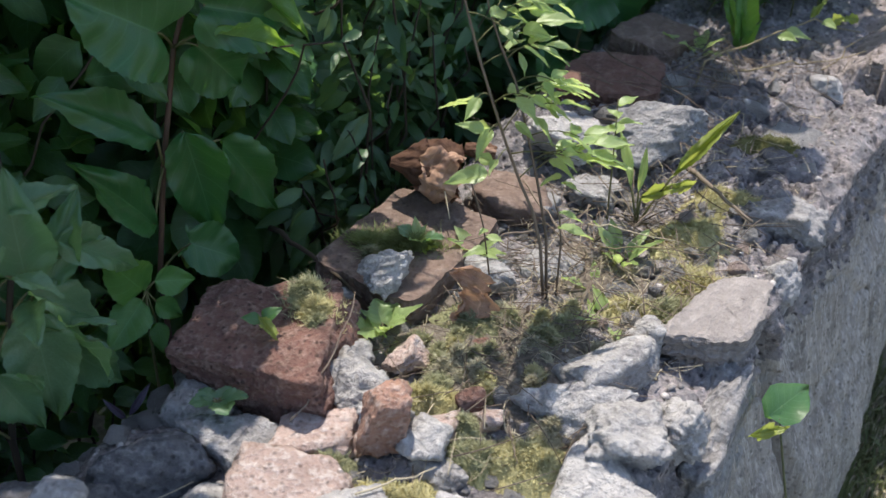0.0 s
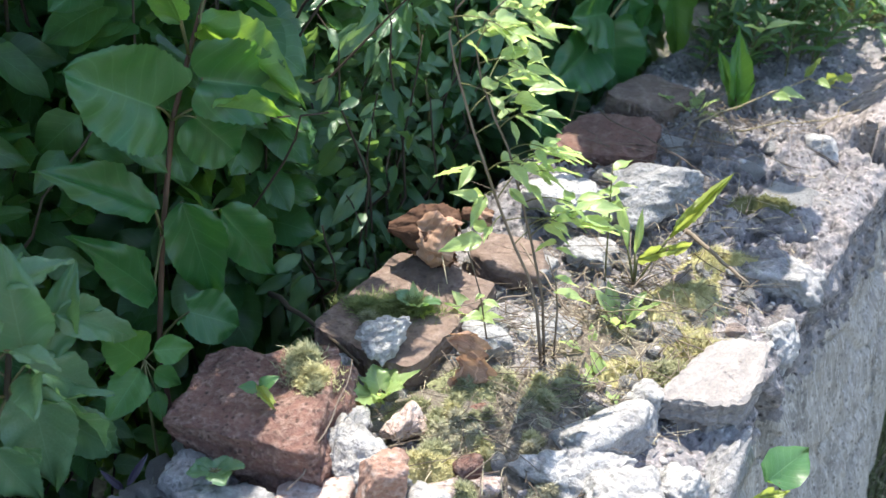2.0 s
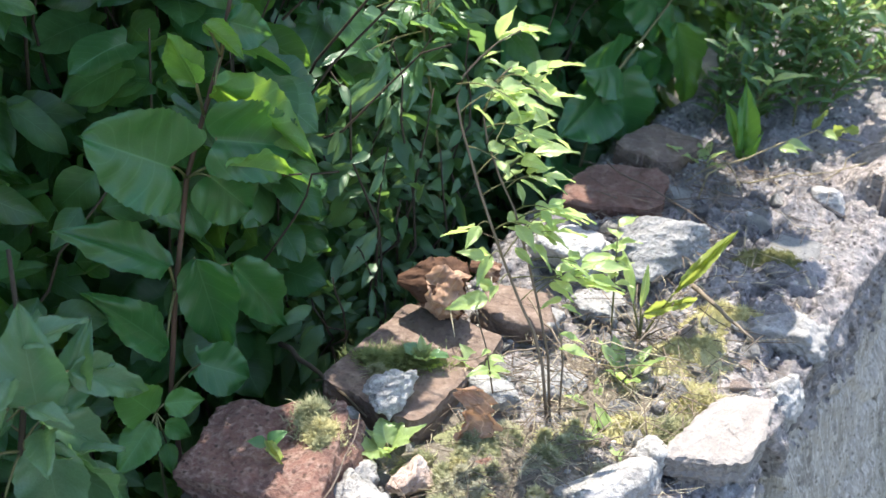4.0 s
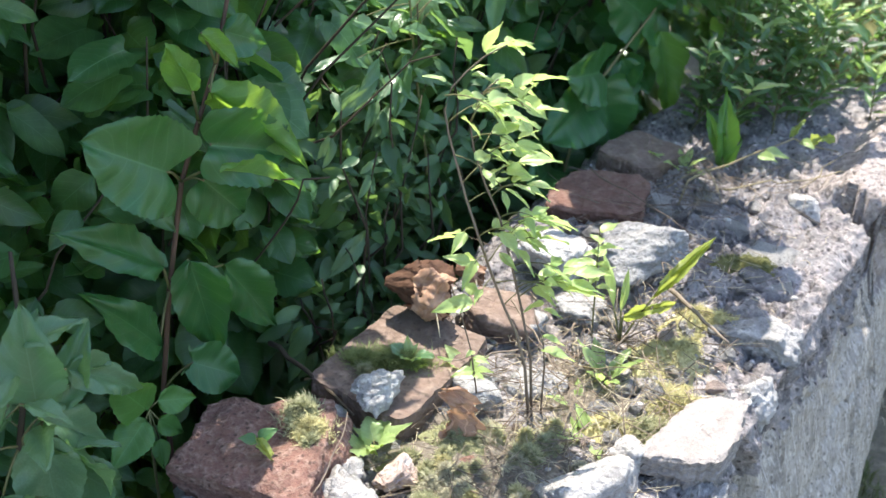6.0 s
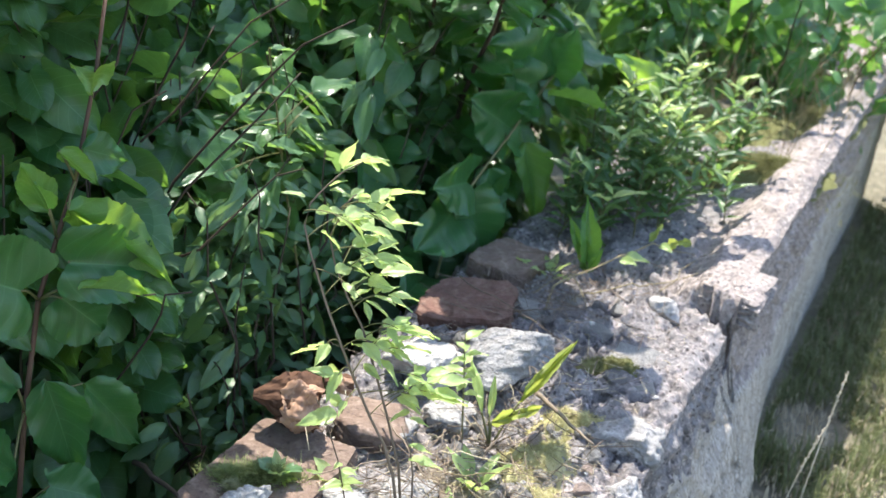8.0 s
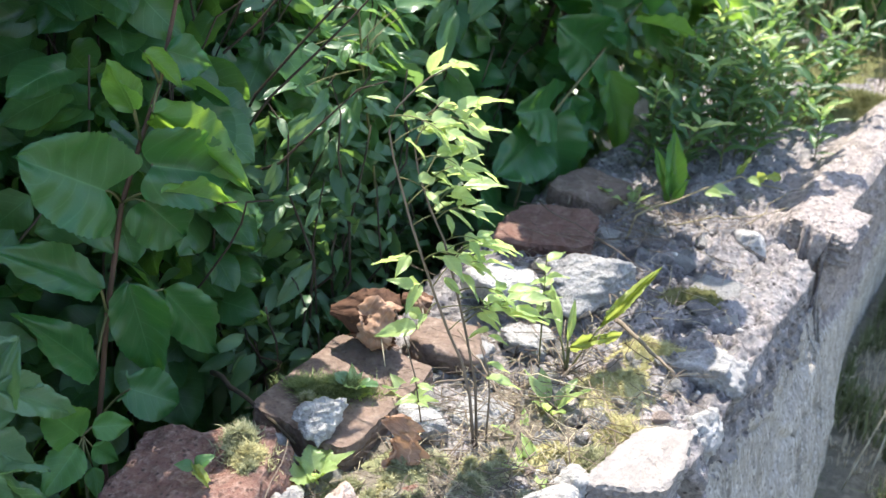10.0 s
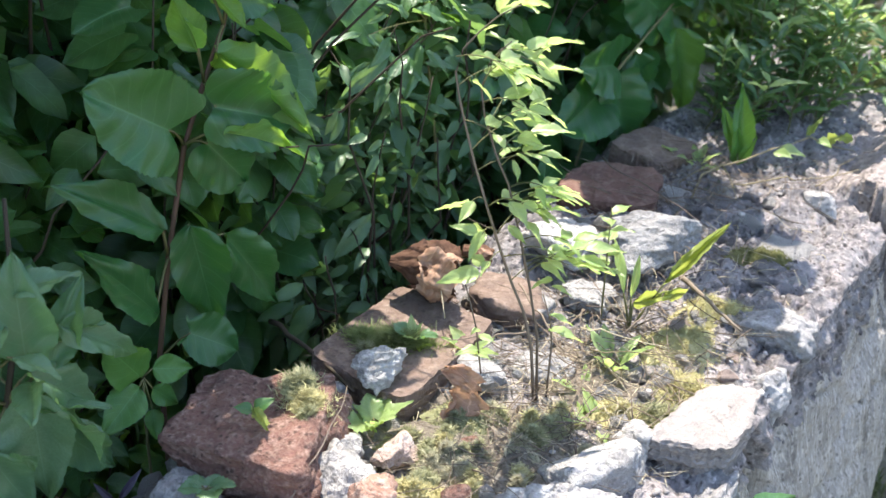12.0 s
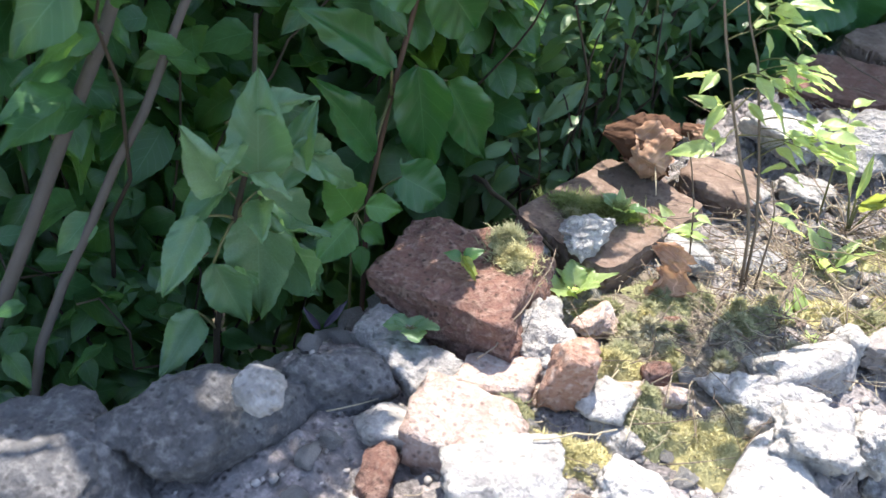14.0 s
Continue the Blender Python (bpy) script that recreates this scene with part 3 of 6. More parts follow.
stone("edge_stone", "broad pale stone forming the wall's broken edge", "stone", -0.022, 0.52, (0.115, 0.15, 0.16), WHITE, 20, 0.125, seed=42, level=5, group=STONES, rough=0.05, cuts=4, sharp=20, boxy=0.55, layers=0.06)
stone("edge_stone", "pale edge stone with a rough side", "stone", -0.03, 0.37, (0.13, 0.15, 0.15), WHITE, 8, 0.12, seed=43, level=5, group=STONES, rough=0.06, cuts=4, sharp=20, boxy=0.55, layers=0.06)
stone("side_stone", "grey layered stone in the wall's side", "stone", -0.005, 0.70, (0.085, 0.20, 0.24), GREY, 6, 0.0, z=-0.27, seed=44, level=6, group=STONES, rough=0.08, cuts=4, sharp=30, boxy=0.6, layers=0.12)
stone("side_stone", "grey stone block low in the wall's side", "stone", 0.0, 0.50, (0.085, 0.19, 0.26), GREY, 4, 0.0, z=-0.33, seed=45, level=6, group=STONES, rough=0.08, cuts=4, sharp=30, boxy=0.6, layers=0.12)
slab("slate_slab", "flat grey slate slab overhanging the wall's edge", "stone slab", -0.028, 0.797, 0.000, (0.066, 0.112, 0.028), SLATE, 0, 46, 6.0, 0.08, 0.0010, 0.05, (1.5, 2), 0.20, 0.55, STONES)
slab("slate_slab", "thin slate layer beneath the larger slab", "stone slab", -0.032, 0.792, -0.027, (0.056, 0.095, 0.020), SLATE, 3, 47, 5.0, 0.12, 0.001, 0.07, (1, 1), 0.1, 0.5, STONES)
stone("white_stone", "bluish white rock in front of the red brick", "stone", -0.322, 1.01, (0.115, 0.10, 0.055), WHITE, 12, 0.008, seed=48, level=5, group=STONES, rough=0.14)
stone("white_stone", "bluish white rock with a flat sunlit top", "stone", -0.215, 1.045, (0.135, 0.10, 0.06), GREY, 40, 0.012, seed=49, level=5, group=STONES, rough=0.12, cuts=6, sharp=30, layers=0.05)
stone("white_stone", "pale stone behind the small plants", "stone", -0.25, 0.94, (0.075, 0.07, 0.04), GREY, 15, 0.006, seed=50, level=5, group=STONES, rough=0.14)
stone("white_stone", "pale stone beside the sapling", "stone", -0.285, 0.87, (0.06, 0.055, 0.035), GREY, 35, 0.006, seed=51, level=4, group=STONES)
stone("grey_stone", "grey stone at the foot of the sapling", "stone", -0.262, 0.73, (0.06, 0.05, 0.03), GREY, 35, 0.006, seed=52, level=4, group=STONES)
stone("grey_stone", "grey stone among dry stalks", "stone", -0.22, 0.79, (0.065, 0.06, 0.03), GREY, 5, 0.006, seed=53, level=4, group=STONES)
stone("grey_stone", "rough grey stone on the wall's edge beside yellow moss", "stone", -0.045, 1.03, (0.10, 0.11, 0.075), GREY, 10, 0.055, seed=54, level=5, group=STONES, rough=0.16)
stone("grey_stone", "dark grey stone at the wall's edge", "stone", -0.018, 0.935, (0.06, 0.08, 0.07), GREY, -10, 0.05, seed=55, level=5, group=STONES, rough=0.1)
stone("grey_stone", "small layered stone in the break of the cap", "stone", -0.095, 1.325, (0.06, 0.04, 0.035), GREY, -20, 0.004, seed=57, level=4, group=STONES)
stone("cap_block", "ragged rose-grey block at the broken end of the cap", "stone", -0.016, 1.415, (0.105, 0.115, 0.058), ROSE, -6, 0.0, z=-0.022, seed=71, level=6, group=STONES, cuts=5, sharp=34, rough=0.07, boxy=0.75, layers=0.07)
stone("mortar_lump", "grey mortar lump beside the big red brick", "stone", -0.315, 0.405, (0.10, 0.065, 0.05), GREY, 10, 0.02, seed=58, level=5, group=STONES, rough=0.13)
stone("mortar_lump", "shaded blue-grey mortar lump under ivy", "stone", -0.378, 0.42, (0.07, 0.07, 0.05), GREY, 40, 0.025, seed=59, level=5, group=STONES, rough=0.1)
stone("dark_stone", "smooth dark grey stone in the shade", "stone", -0.352, 0.335, (0.12, 0.085, 0.07), SHADE_DARK, 40, 0.02, seed=60, level=5, group=STONES, rough=0.10)
stone("dark_stone", "dark mottled boulder at the wall's shaded end", "boulder", -0.372, 0.235, (0.15, 0.17, 0.085), SHADE_DARK, 30, 0.012, seed=61, level=5, group=STONES, rough=0.10)
stone("dark_stone", "dark grey stone below the bush, deepened for shade", "stone", -0.40, 0.10, (0.14, 0.14, 0.08), SHADE_DARK, 10, 0.012, seed=62, level=5, group=STONES, rough=0.10)
# GREY on this pale pebble stands in for the shade on it
stone("white_stone", "small pale pebble, greyed for shade, lying on the dark boulder", "stone", -0.324, 0.246, (0.052, 0.040, 0.030), GREY, 10, 0.0, z=0.032, seed=63, level=4, group=STONES)
stone("brick_flake", "dark red brick flake standing on edge", "brick", -0.25, 0.30, (0.03, 0.075, 0.03), RED, 35, 0.004, seed=64, level=4, group=BRICKS, boxy=0.8)
stone("white_stone", "grey stone beside the red flake", "stone", -0.28, 0.345, (0.075, 0.05, 0.04), WHITE, 40, 0.01, seed=65, level=4, group=STONES)
stone("white_stone", "white stone near the wall's middle", "stone", -0.165, 0.36, (0.11, 0.09, 0.05), WHITE, 60, 0.01, seed=66, level=5, group=STONES)
stone("white_stone", "white stone at the near end", "stone", -0.15, 0.24, (0.13, 0.11, 0.06), WHITE, 20, 0.01, seed=67, level=4, group=STONES)




def small_rubble():
    """Fist-sized and smaller stones that fill the gaps."""
    rng = np.random.default_rng(3)
    data = [make_mesh("rubble_stone", *rock_shape(200 + k, (1, rng.uniform(0.6, 1.0), rng.uniform(0.5, 0.8)), 4, cuts=12, sharp=60, rough=0.08)[:2], [(WHITE, GREY, WHITE, GREY, PINK, WHITE)[k % 6]]) for k in range(12)]
    words = ["pale crumbled stone on the wall top", "grey crumbled stone on the wall top", "pale crumbled stone on the wall top", "grey crumbled stone on the wall top", "pinkish crumb of brick on the wall top", "pale crumbled stone on the wall top"]
    made, tries = 0, 0
    while made < 210 and tries < 6000:
        tries += 1
        x, y = rng.uniform(-0.44, -0.02), 0.0
        y = rng.uniform(0.1, 0.98)
        size = float(np.clip(rng.lognormal(-3.75, 0.4), 0.012, 0.045))
        if any((x - a) ** 2 + (y - b) ** 2 < (r * 0.85 + size * 0.4) ** 2 for a, b, r in TAKEN):
            continue
        k = int(rng.integers(12))
        ob = thing("rubble_stone", words[k % 6], "stone", me=data[k], group=STONES)
        ob.matrix_basis = pose(x, y, top_height(x, y) - 0.25 * size, rng.uniform(-20, 20), rng.uniform(-20, 20), rng.uniform(0, 360)) @ Matrix.Diagonal((size, size, size, 1))
        TAKEN.append((x, y, 0.4 * size))
        made += 1
    for _ in range(110):
        x, y, size = rng.uniform(-0.42, -0.03), rng.uniform(-1.2, 0.12), float(np.clip(rng.lognormal(-3.2, 0.5), 0.015, 0.10))
        k = int(rng.integers(12))
        ob = thing("rubble_stone", words[k % 6], "stone", me=data[k], group=STONES)
        ob.matrix_basis = pose(x, y, top_height(x, y) - 0.25 * size, rng.uniform(-20, 20), rng.uniform(-20, 20), rng.uniform(0, 360)) @ Matrix.Diagonal((size, size, size, 1))


small_rubble()


def crust_stones():
    """Angular flakes half sunk in the old mortar."""
    rng = np.random.default_rng(17)
    data = [make_mesh("bedded_stone", *rock_shape(240 + k, (1, rng.uniform(0.6, 1.0), rng.uniform(0.35, 0.5)), 4, cuts=5, sharp=80, rough=0.06, boxy=0.5)[:2], [(CRUST, WHITE)[k % 2]]) for k in range(8)]
    for k in range(46):
        x, y = rng.uniform(-0.40, -0.03), rng.uniform(0.93, 1.36)
        size = float(np.clip(rng.lognormal(-3.25, 0.4), 0.022, 0.08))
        if any((x - a) ** 2 + (y - b) ** 2 < (r * 0.8 + size * 0.4) ** 2 for a, b, r in TAKEN):
            continue
        ob = thing("bedded_stone", ("grey stone bedded in crumbling mortar", "pale stone bedded in crumbling mortar")[k % 2], "stone", me=data[k % 8], group=STONES)
        ob.matrix_basis = pose(x, y, top_height(x, y) - 0.22 * size, rng.uniform(-9, 9), rng.uniform(-9, 9), rng.uniform(0, 360)) @ Matrix.Diagonal((size, size, size, 1))
        TAKEN.append((x, y, 0.42 * size))


crust_stones()


def gravel():
    rng = np.random.default_rng(4)
    shapes = [rock_shape(300 + k, (1, 0.8, 0.65), 1, rough=0.1) for k in range(8)]
    pile = Pile()
    for k in range(2600):
        x, y = rng.uniform(-0.45, -0.01), rng.uniform(0.05, 2.1)
        s = float(np.clip(rng.lognormal(-5.2, 0.45), 0.0025, 0.010))
        if (y > 1.25 and x > -0.14) or (y > 0.95 and k % 3):
            continue
        pile.put(shapes[k % 8], pose(x, y, top_height(x, y) - 0.3 * s, 0, 0, rng.uniform(0, 360)) @ Matrix.Diagonal((s, s, s, 1)))
    thing("gravel", "fine grey grit and pebbles scattered over the wall top", "gravel", me=pile.mesh("gravel", [PEBBLE]), kind="stuff")


gravel()


# ---- moss ----
def moss(x, y, rx, ry, mat, label, count=900, turn=0.0, lift=0.012, z=None, seed=1, blade=0.0052, name="moss_cushion", category="moss", group="moss cushions on the wall"):
    """A cushion of moss with a fuzz of tiny shoots."""
    rng = np.random.default_rng(seed)
    base = top_height(x, y) if z is None else z
    off = Vector(rng.uniform(-20, 20, 3))
    pile, rings, spokes = Pile(), 12, 40
    ca, sa = math.cos(radians(turn)), math.sin(radians(turn))

    def spot(r, w):
        edge = 1 + 0.60 * noise.noise(Vector((math.cos(w) * 2.2, math.sin(w) * 2.2, 0)) + off)
        px, py = rx * r * edge * math.cos(w), ry * r * edge * math.sin(w)
        bump = lift * (1 - r ** 2.2) + 0.010 * noise.fractal(Vector((px * 75, py * 75, 0)) + off, 0.8, 2, 3) * (1 - r)
        return np.array([px * ca - py * sa, px * sa + py * ca, bump - 0.004 * r])

    v = [spot(0, 0)] + [spot(i / rings, 2 * math.pi * k / spokes) for i in range(1, rings + 1) for k in range(spokes)]
    f = [(0, 1 + k, 1 + (k + 1) % spokes) for k in range(spokes)]
    for i in range(rings - 1):
        for k in range(spokes):
            a, b = 1 + i * spokes + k, 1 + i * spokes + (k + 1) % spokes
            f.append((a, a + spokes, b + spokes, b))
    pile.put((np.array(v), f, None))
    for _ in range(int(count * 3.2)):
        p = spot(abs(rng.normal(0, 0.62)), rng.uniform(0, 6.283))
        tall = blade * rng.uniform(0.3, 1.0)
        lean = rng.normal(0, 0.8, 2)
        tip = p + tall * np.array([lean[0], lean[1], 1.0])
        mid = (p + tip) / 2 + tall * 0.15 * np.array([lean[1], -lean[0], 0.4])
        w = rng.uniform(0, 3.14)
        s = np.array([math.cos(w), math.sin(w), 0]) * 0.00048
        pile.put((np.array([p - s, p + s, mid + s * 0.9, mid - s * 0.9, tip]), [(0, 1, 2, 3), (3, 2, 4)], None))
    thing(name, label, category, x, y, base, pile.mesh(name, [mat]), group=group, kind="stuff")


moss(-0.352, 0.548, 0.017, 0.020, MOSS_GREEN, "olive-green moss cushion growing on the red brick", 1100, 20, 0.005, z=0.034, seed=1, blade=0.007)
moss(-0.330, 0.536, 0.020, 0.016, MOSS_YELLOW, "yellow-green moss cushion growing on the red brick", 1100, 50, 0.004, z=0.030, seed=34, blade=0.006)
moss(-0.318, 0.522, 0.011, 0.016, MOSS_GREEN, "thin moss over the edge of the red brick", 500, 0, 0.003, z=0.025, seed=35, blade=0.006)
moss(-0.388, 0.684, 0.030, 0.020, MOSS_FRESH, "thin green moss on the flat brown brick", 1300, 10, 0.004, z=-0.0075, seed=2, blade=0.012)
moss(-0.352, 0.706, 0.032, 0.020, MOSS_FRESH, "grassy green moss on the flat brown brick", 1500, 40, 0.004, z=-0.0075, seed=30, blade=0.014)
moss(-0.372, 0.668, 0.016, 0.011, MOSS_GREEN, "small green moss tuft behind the grey lump", 500, 20, 0.003, z=-0.0075, seed=36, blade=0.008)
moss(-0.228, 0.668, 0.05, 0.036, MOSS_GREEN, "dark green moss beside the brick shard", 1200, 15, 0.016, seed=3)
moss(-0.265, 0.612, 0.04, 0.03, MOSS_GREEN, "green moss beside the tan stone", 800, 30, 0.012, seed=4)
moss(-0.175, 0.650, 0.105, 0.085, CRUMBS, "dark crumbly soil round the foot of the sapling", 0, 20, 0.010, seed=27, name="soil_patch", category="soil", group="soil patches")
moss(-0.185, 0.800, 0.085, 0.085, CRUMBS, "dark soil between dry stalks", 0, 0, 0.006, seed=28, name="soil_patch", category="soil", group="soil patches")


def tufts():
    """Many small tufts that grow into a broken carpet."""
    rng = np.random.default_rng(29)
    for k in range(38):
        w, r = rng.uniform(0, 6.283), math.sqrt(rng.uniform(0, 1))
        x, y = -0.168 + 0.088 * r * math.cos(w), 0.632 + 0.10 * r * math.sin(w)
        size = rng.uniform(0.010, 0.022)
        mat, label = [(MOSS_GREEN, "small olive moss tuft by the sapling"), (MOSS_DRY, "small grey dry moss tuft by the sapling"), (MOSS_GREEN, "small olive moss tuft by the sapling"), (MOSS_YELLOW, "small yellowish moss tuft by the sapling")][k % 4]
        moss(x, y, size, size * rng.uniform(0.6, 1.0), mat, label, 420, rng.uniform(0, 180), rng.uniform(0.006, 0.014), z=top_height(x, y) + 0.006, seed=40 + k, blade=0.0055)


tufts()
moss(-0.095, 0.535, 0.068, 0.042, MOSS_YELLOW, "yellow-green moss cushion between white stones", 1500, 30, 0.02, seed=7)
moss(-0.135, 0.515, 0.035, 0.03, MOSS_GREEN, "green moss beside white stones", 800, 30, 0.018, seed=8)
moss(-0.165, 0.435, 0.05, 0.035, MOSS_YELLOW, "yellow-green moss under the brick chunk", 1300, 30, 0.014, seed=9)
moss(-0.228, 0.428, 0.03, 0.025, MOSS_GREEN, "green moss on rubble", 700, 10, 0.018, seed=10)
moss(-0.21, 0.545, 0.045, 0.025, MOSS_YELLOW, "pale yellow moss behind the brick chunk", 1000, 20, 0.014, seed=11)
moss(-0.117, 0.93, 0.042, 0.062, MOSS_YELLOW, "bright yellow moss cushion in the sun", 1900, -12, 0.022, seed=12)
moss(-0.108, 1.005, 0.05, 0.036, MOSS_YELLOW, "yellow moss cushion behind a twig", 1300, 20, 0.018, seed=13)
moss(-0.080, 0.850, 0.036, 0.032, MOSS_YELLOW, "pale yellow moss beside the slate slab", 1500, 10, 0.014, seed=14)
moss(-0.078, 0.79, 0.04, 0.035, MOSS_GREEN, "olive moss along the slate slab", 1000, 30, 0.016, seed=15)
moss(-0.115, 0.775, 0.035, 0.03, MOSS_YELLOW, "yellow moss beside dry stalks", 800, 0, 0.012, seed=16)
moss(-0.102, 1.13, 0.045, 0.032, MOSS_OLIVE, "small olive moss patch on the mortar crust", 800, 15, 0.01, seed=17)
moss(-0.10, 1.98, 0.11, 0.10, MOSS_OLIVE, "broad olive moss mat on the far wall top", 1700, 0, 0.02, seed=18, blade=0.014)
moss(-0.21, 1.9, 0.08, 0.10, MOSS_OLIVE, "green moss mat under the lance-leaved plant", 1000, 0, 0.015, seed=19, blade=0.014)
moss(-0.28, 2.20, 0.15, 0.17, MOSS_OLIVE, "broad olive moss mat among far dry grass", 1500, 0, 0.02, seed=32, blade=0.016)
moss(-0.10, 2.36, 0.10, 0.20, MOSS_OLIVE, "olive moss mat along the far wall's edge", 1500, 8, 0.02, seed=33, blade=0.016)
moss(-0.285, 0.355, 0.035, 0.03, MOSS_DRY, "dry moss between stones", 500, 0, 0.012, seed=20)


# ---- twigs, straw and dead leaves ----
def litter():
    rng = np.random.default_rng(8)
    pile = Pile()
    for k in range(620):
        x, y = rng.normal(-0.16, 0.08), rng.normal(0.80, 0.19)
        if not (-0.42 < x < -0.03 and 0.3 < y < 1.5):
            continue
        w, size = rng.uniform(0, 6.28), rng.uniform(0.01, 0.045)
        a = np.array([x, y, top_height(x, y) + rng.uniform(0.002, 0.02)])
        b = a + size * np.array([math.cos(w), math.sin(w), rng.uniform(-0.1, 0.3)])
        b[2] = max(b[2], top_height(b[0], b[1]) + 0.002)
        pile.put(tube(curve_points(a, b, rng.normal(0, 0.004, 3), 5), rng.uniform(0.0003, 0.0008), 0.0002, 4))
    thing("straw_litter", "dry straw and grass stalks strewn on the wall", "straw", me=pile.mesh("straw_litter", [STRAW]), kind="stuff")


litter()


def dark_litter():
    rng = np.random.default_rng(18)
    pile = Pile()
    for k in range(800):
        x, y = (rng.normal(-0.18, 0.075), rng.normal(0.79, 0.15)) if k < 560 else (rng.normal(-0.24, 0.07), rng.normal(1.26, 0.10))
        if not (-0.42 < x < -0.05 and 0.4 < y < 1.5):
            continue
        w, size = rng.uniform(0, 6.28), rng.uniform(0.02, 0.08)
        a = np.array([x, y, top_height(x, y) + rng.uniform(0.002, 0.025)])
        b = a + size * np.array([math.cos(w), math.sin(w), rng.uniform(-0.1, 0.25)])
        b[2] = max(b[2], top_height(b[0], b[1]) + 0.002)
        pile.put(tube(curve_points(a, b, rng.normal(0, 0.002, 3), 6), rng.uniform(0.0004, 0.001), 0.0003, 4))
    thing("twig_litter", "thin dark twigs and stalks strewn on the wall", "twigs", me=pile.mesh("twig_litter", [TWIG]), kind="stuff")


dark_litter()


def twig(label, a, b, r=0.002, sag=(0, 0, 0), mat=TWIG, seed=0, wander=0.0016):
    shape = tube(curve_points(a, b, sag, 9), r, r * 0.45, 6, wander, seed)
    v = shape[0] - np.array(a)
    thing("twig", label, "twig", *a, make_mesh("twig", v, shape[1], [mat]), group="dry twigs on the wall")


twig("thick dry twig lying across yellow moss", (-0.155, 0.985, 0.02), (-0.055, 0.93, 0.015), 0.0032, seed=1)
twig("pale dry stalk lying on the moss", (-0.20, 0.83, 0.012), (-0.105, 0.855, 0.012), 0.0009, mat=STRAW, seed=2)
twig("pale dry stalk beside the slab", (-0.17, 0.80, 0.012), (-0.07, 0.865, 0.014), 0.0008, mat=DRY_STALK, seed=3)
twig("thin dry twig among rubble", (-0.30, 0.86, 0.015), (-0.19, 0.78, 0.012), 0.0014, seed=4)
twig("thin dry twig leaning on a stone", (-0.25, 0.80, 0.0), (-0.285, 0.70, 0.03), 0.0012, seed=5)
twig("fallen twig in front of the red brick", (-0.275, 0.435, 0.0), (-0.312, 0.572, 0.035), 0.0008, (0.012, 0, 0.010), TWIG, seed=6)
twig("pale grass stalk on yellow moss", (-0.175, 0.40, 0.005), (-0.135, 0.455, 0.012), 0.0012, mat=STRAW, seed=7)
twig("thin twig bridging the far red brick", (-0.36, 1.16, 0.05), (-0.18, 1.12, 0.02), 0.0012, seed=8)
twig("dry stalk lying beside the wall cap", (-0.12, 1.36, 0.004), (-0.089, 1.488, 0.022), 0.0011, mat=DRY_STALK, seed=9, wander=0.004)
twig("dry stalk under the far plant", (-0.21, 1.28, 0.01), (-0.08, 1.42, 0.02), 0.0013, mat=DRY_STALK, seed=10, wander=0.006)
twig("dark root in the gap behind the brick", (-0.520, 0.670, -0.03), (-0.335, 0.606, -0.004), 0.0034, (0, 0, 0.004), BARK, seed=11)
twig("thin dry twig by the rosette", (-0.16, 0.86, 0.005), (-0.145, 0.99, 0.035), 0.0012, seed=12)


def dead_leaf(label, base, tip, face, scale, mat, seed, curl=1.0, wide=1.0, kind="heart"):
    """A crumpled dead leaf, rolled in on itself."""
    v, f, uv = leaf_shape(kind, seed, 22, 9, 0.0, 0.0, 0.0, 0.06)
    out = []
    for x, y, z in v:
        roll = curl * (x * (5.2 + 2.0 * math.sin(3 * y + seed)) + 0.9 * math.sin(4 * y))
        rad = 0.17 + 0.05 * math.sin(6 * y + 1)
        crease = 0.17 * noise.fractal(Vector((x * 4, y * 4, seed)), 0.6, 2.2, 5)
        out.append((rad * math.sin(roll) + 0.5 * crease, 0.85 * y + 0.12 * math.sin(roll), rad * (1 - math.cos(roll)) + 0.30 * (y - 0.45) ** 2 + crease))
    ob = thing("dead_leaf", label, "leaf", me=make_mesh("dead_leaf", np.array(out), f, [mat], uv), group="dead leaves on the wall")
    ob.matrix_basis = aim(base, tip, face) @ Matrix.Diagonal((scale * wide, scale, scale, 1))
    stalk = tube(curve_points((0, 0, 0.05), (-0.1, -0.35, 0.02), (0, 0, 0.03), 5), 0.012, 0.009, 5)
    part("leaf_stalk", make_mesh("leaf_stalk", *stalk[:2], [mat]), ob)


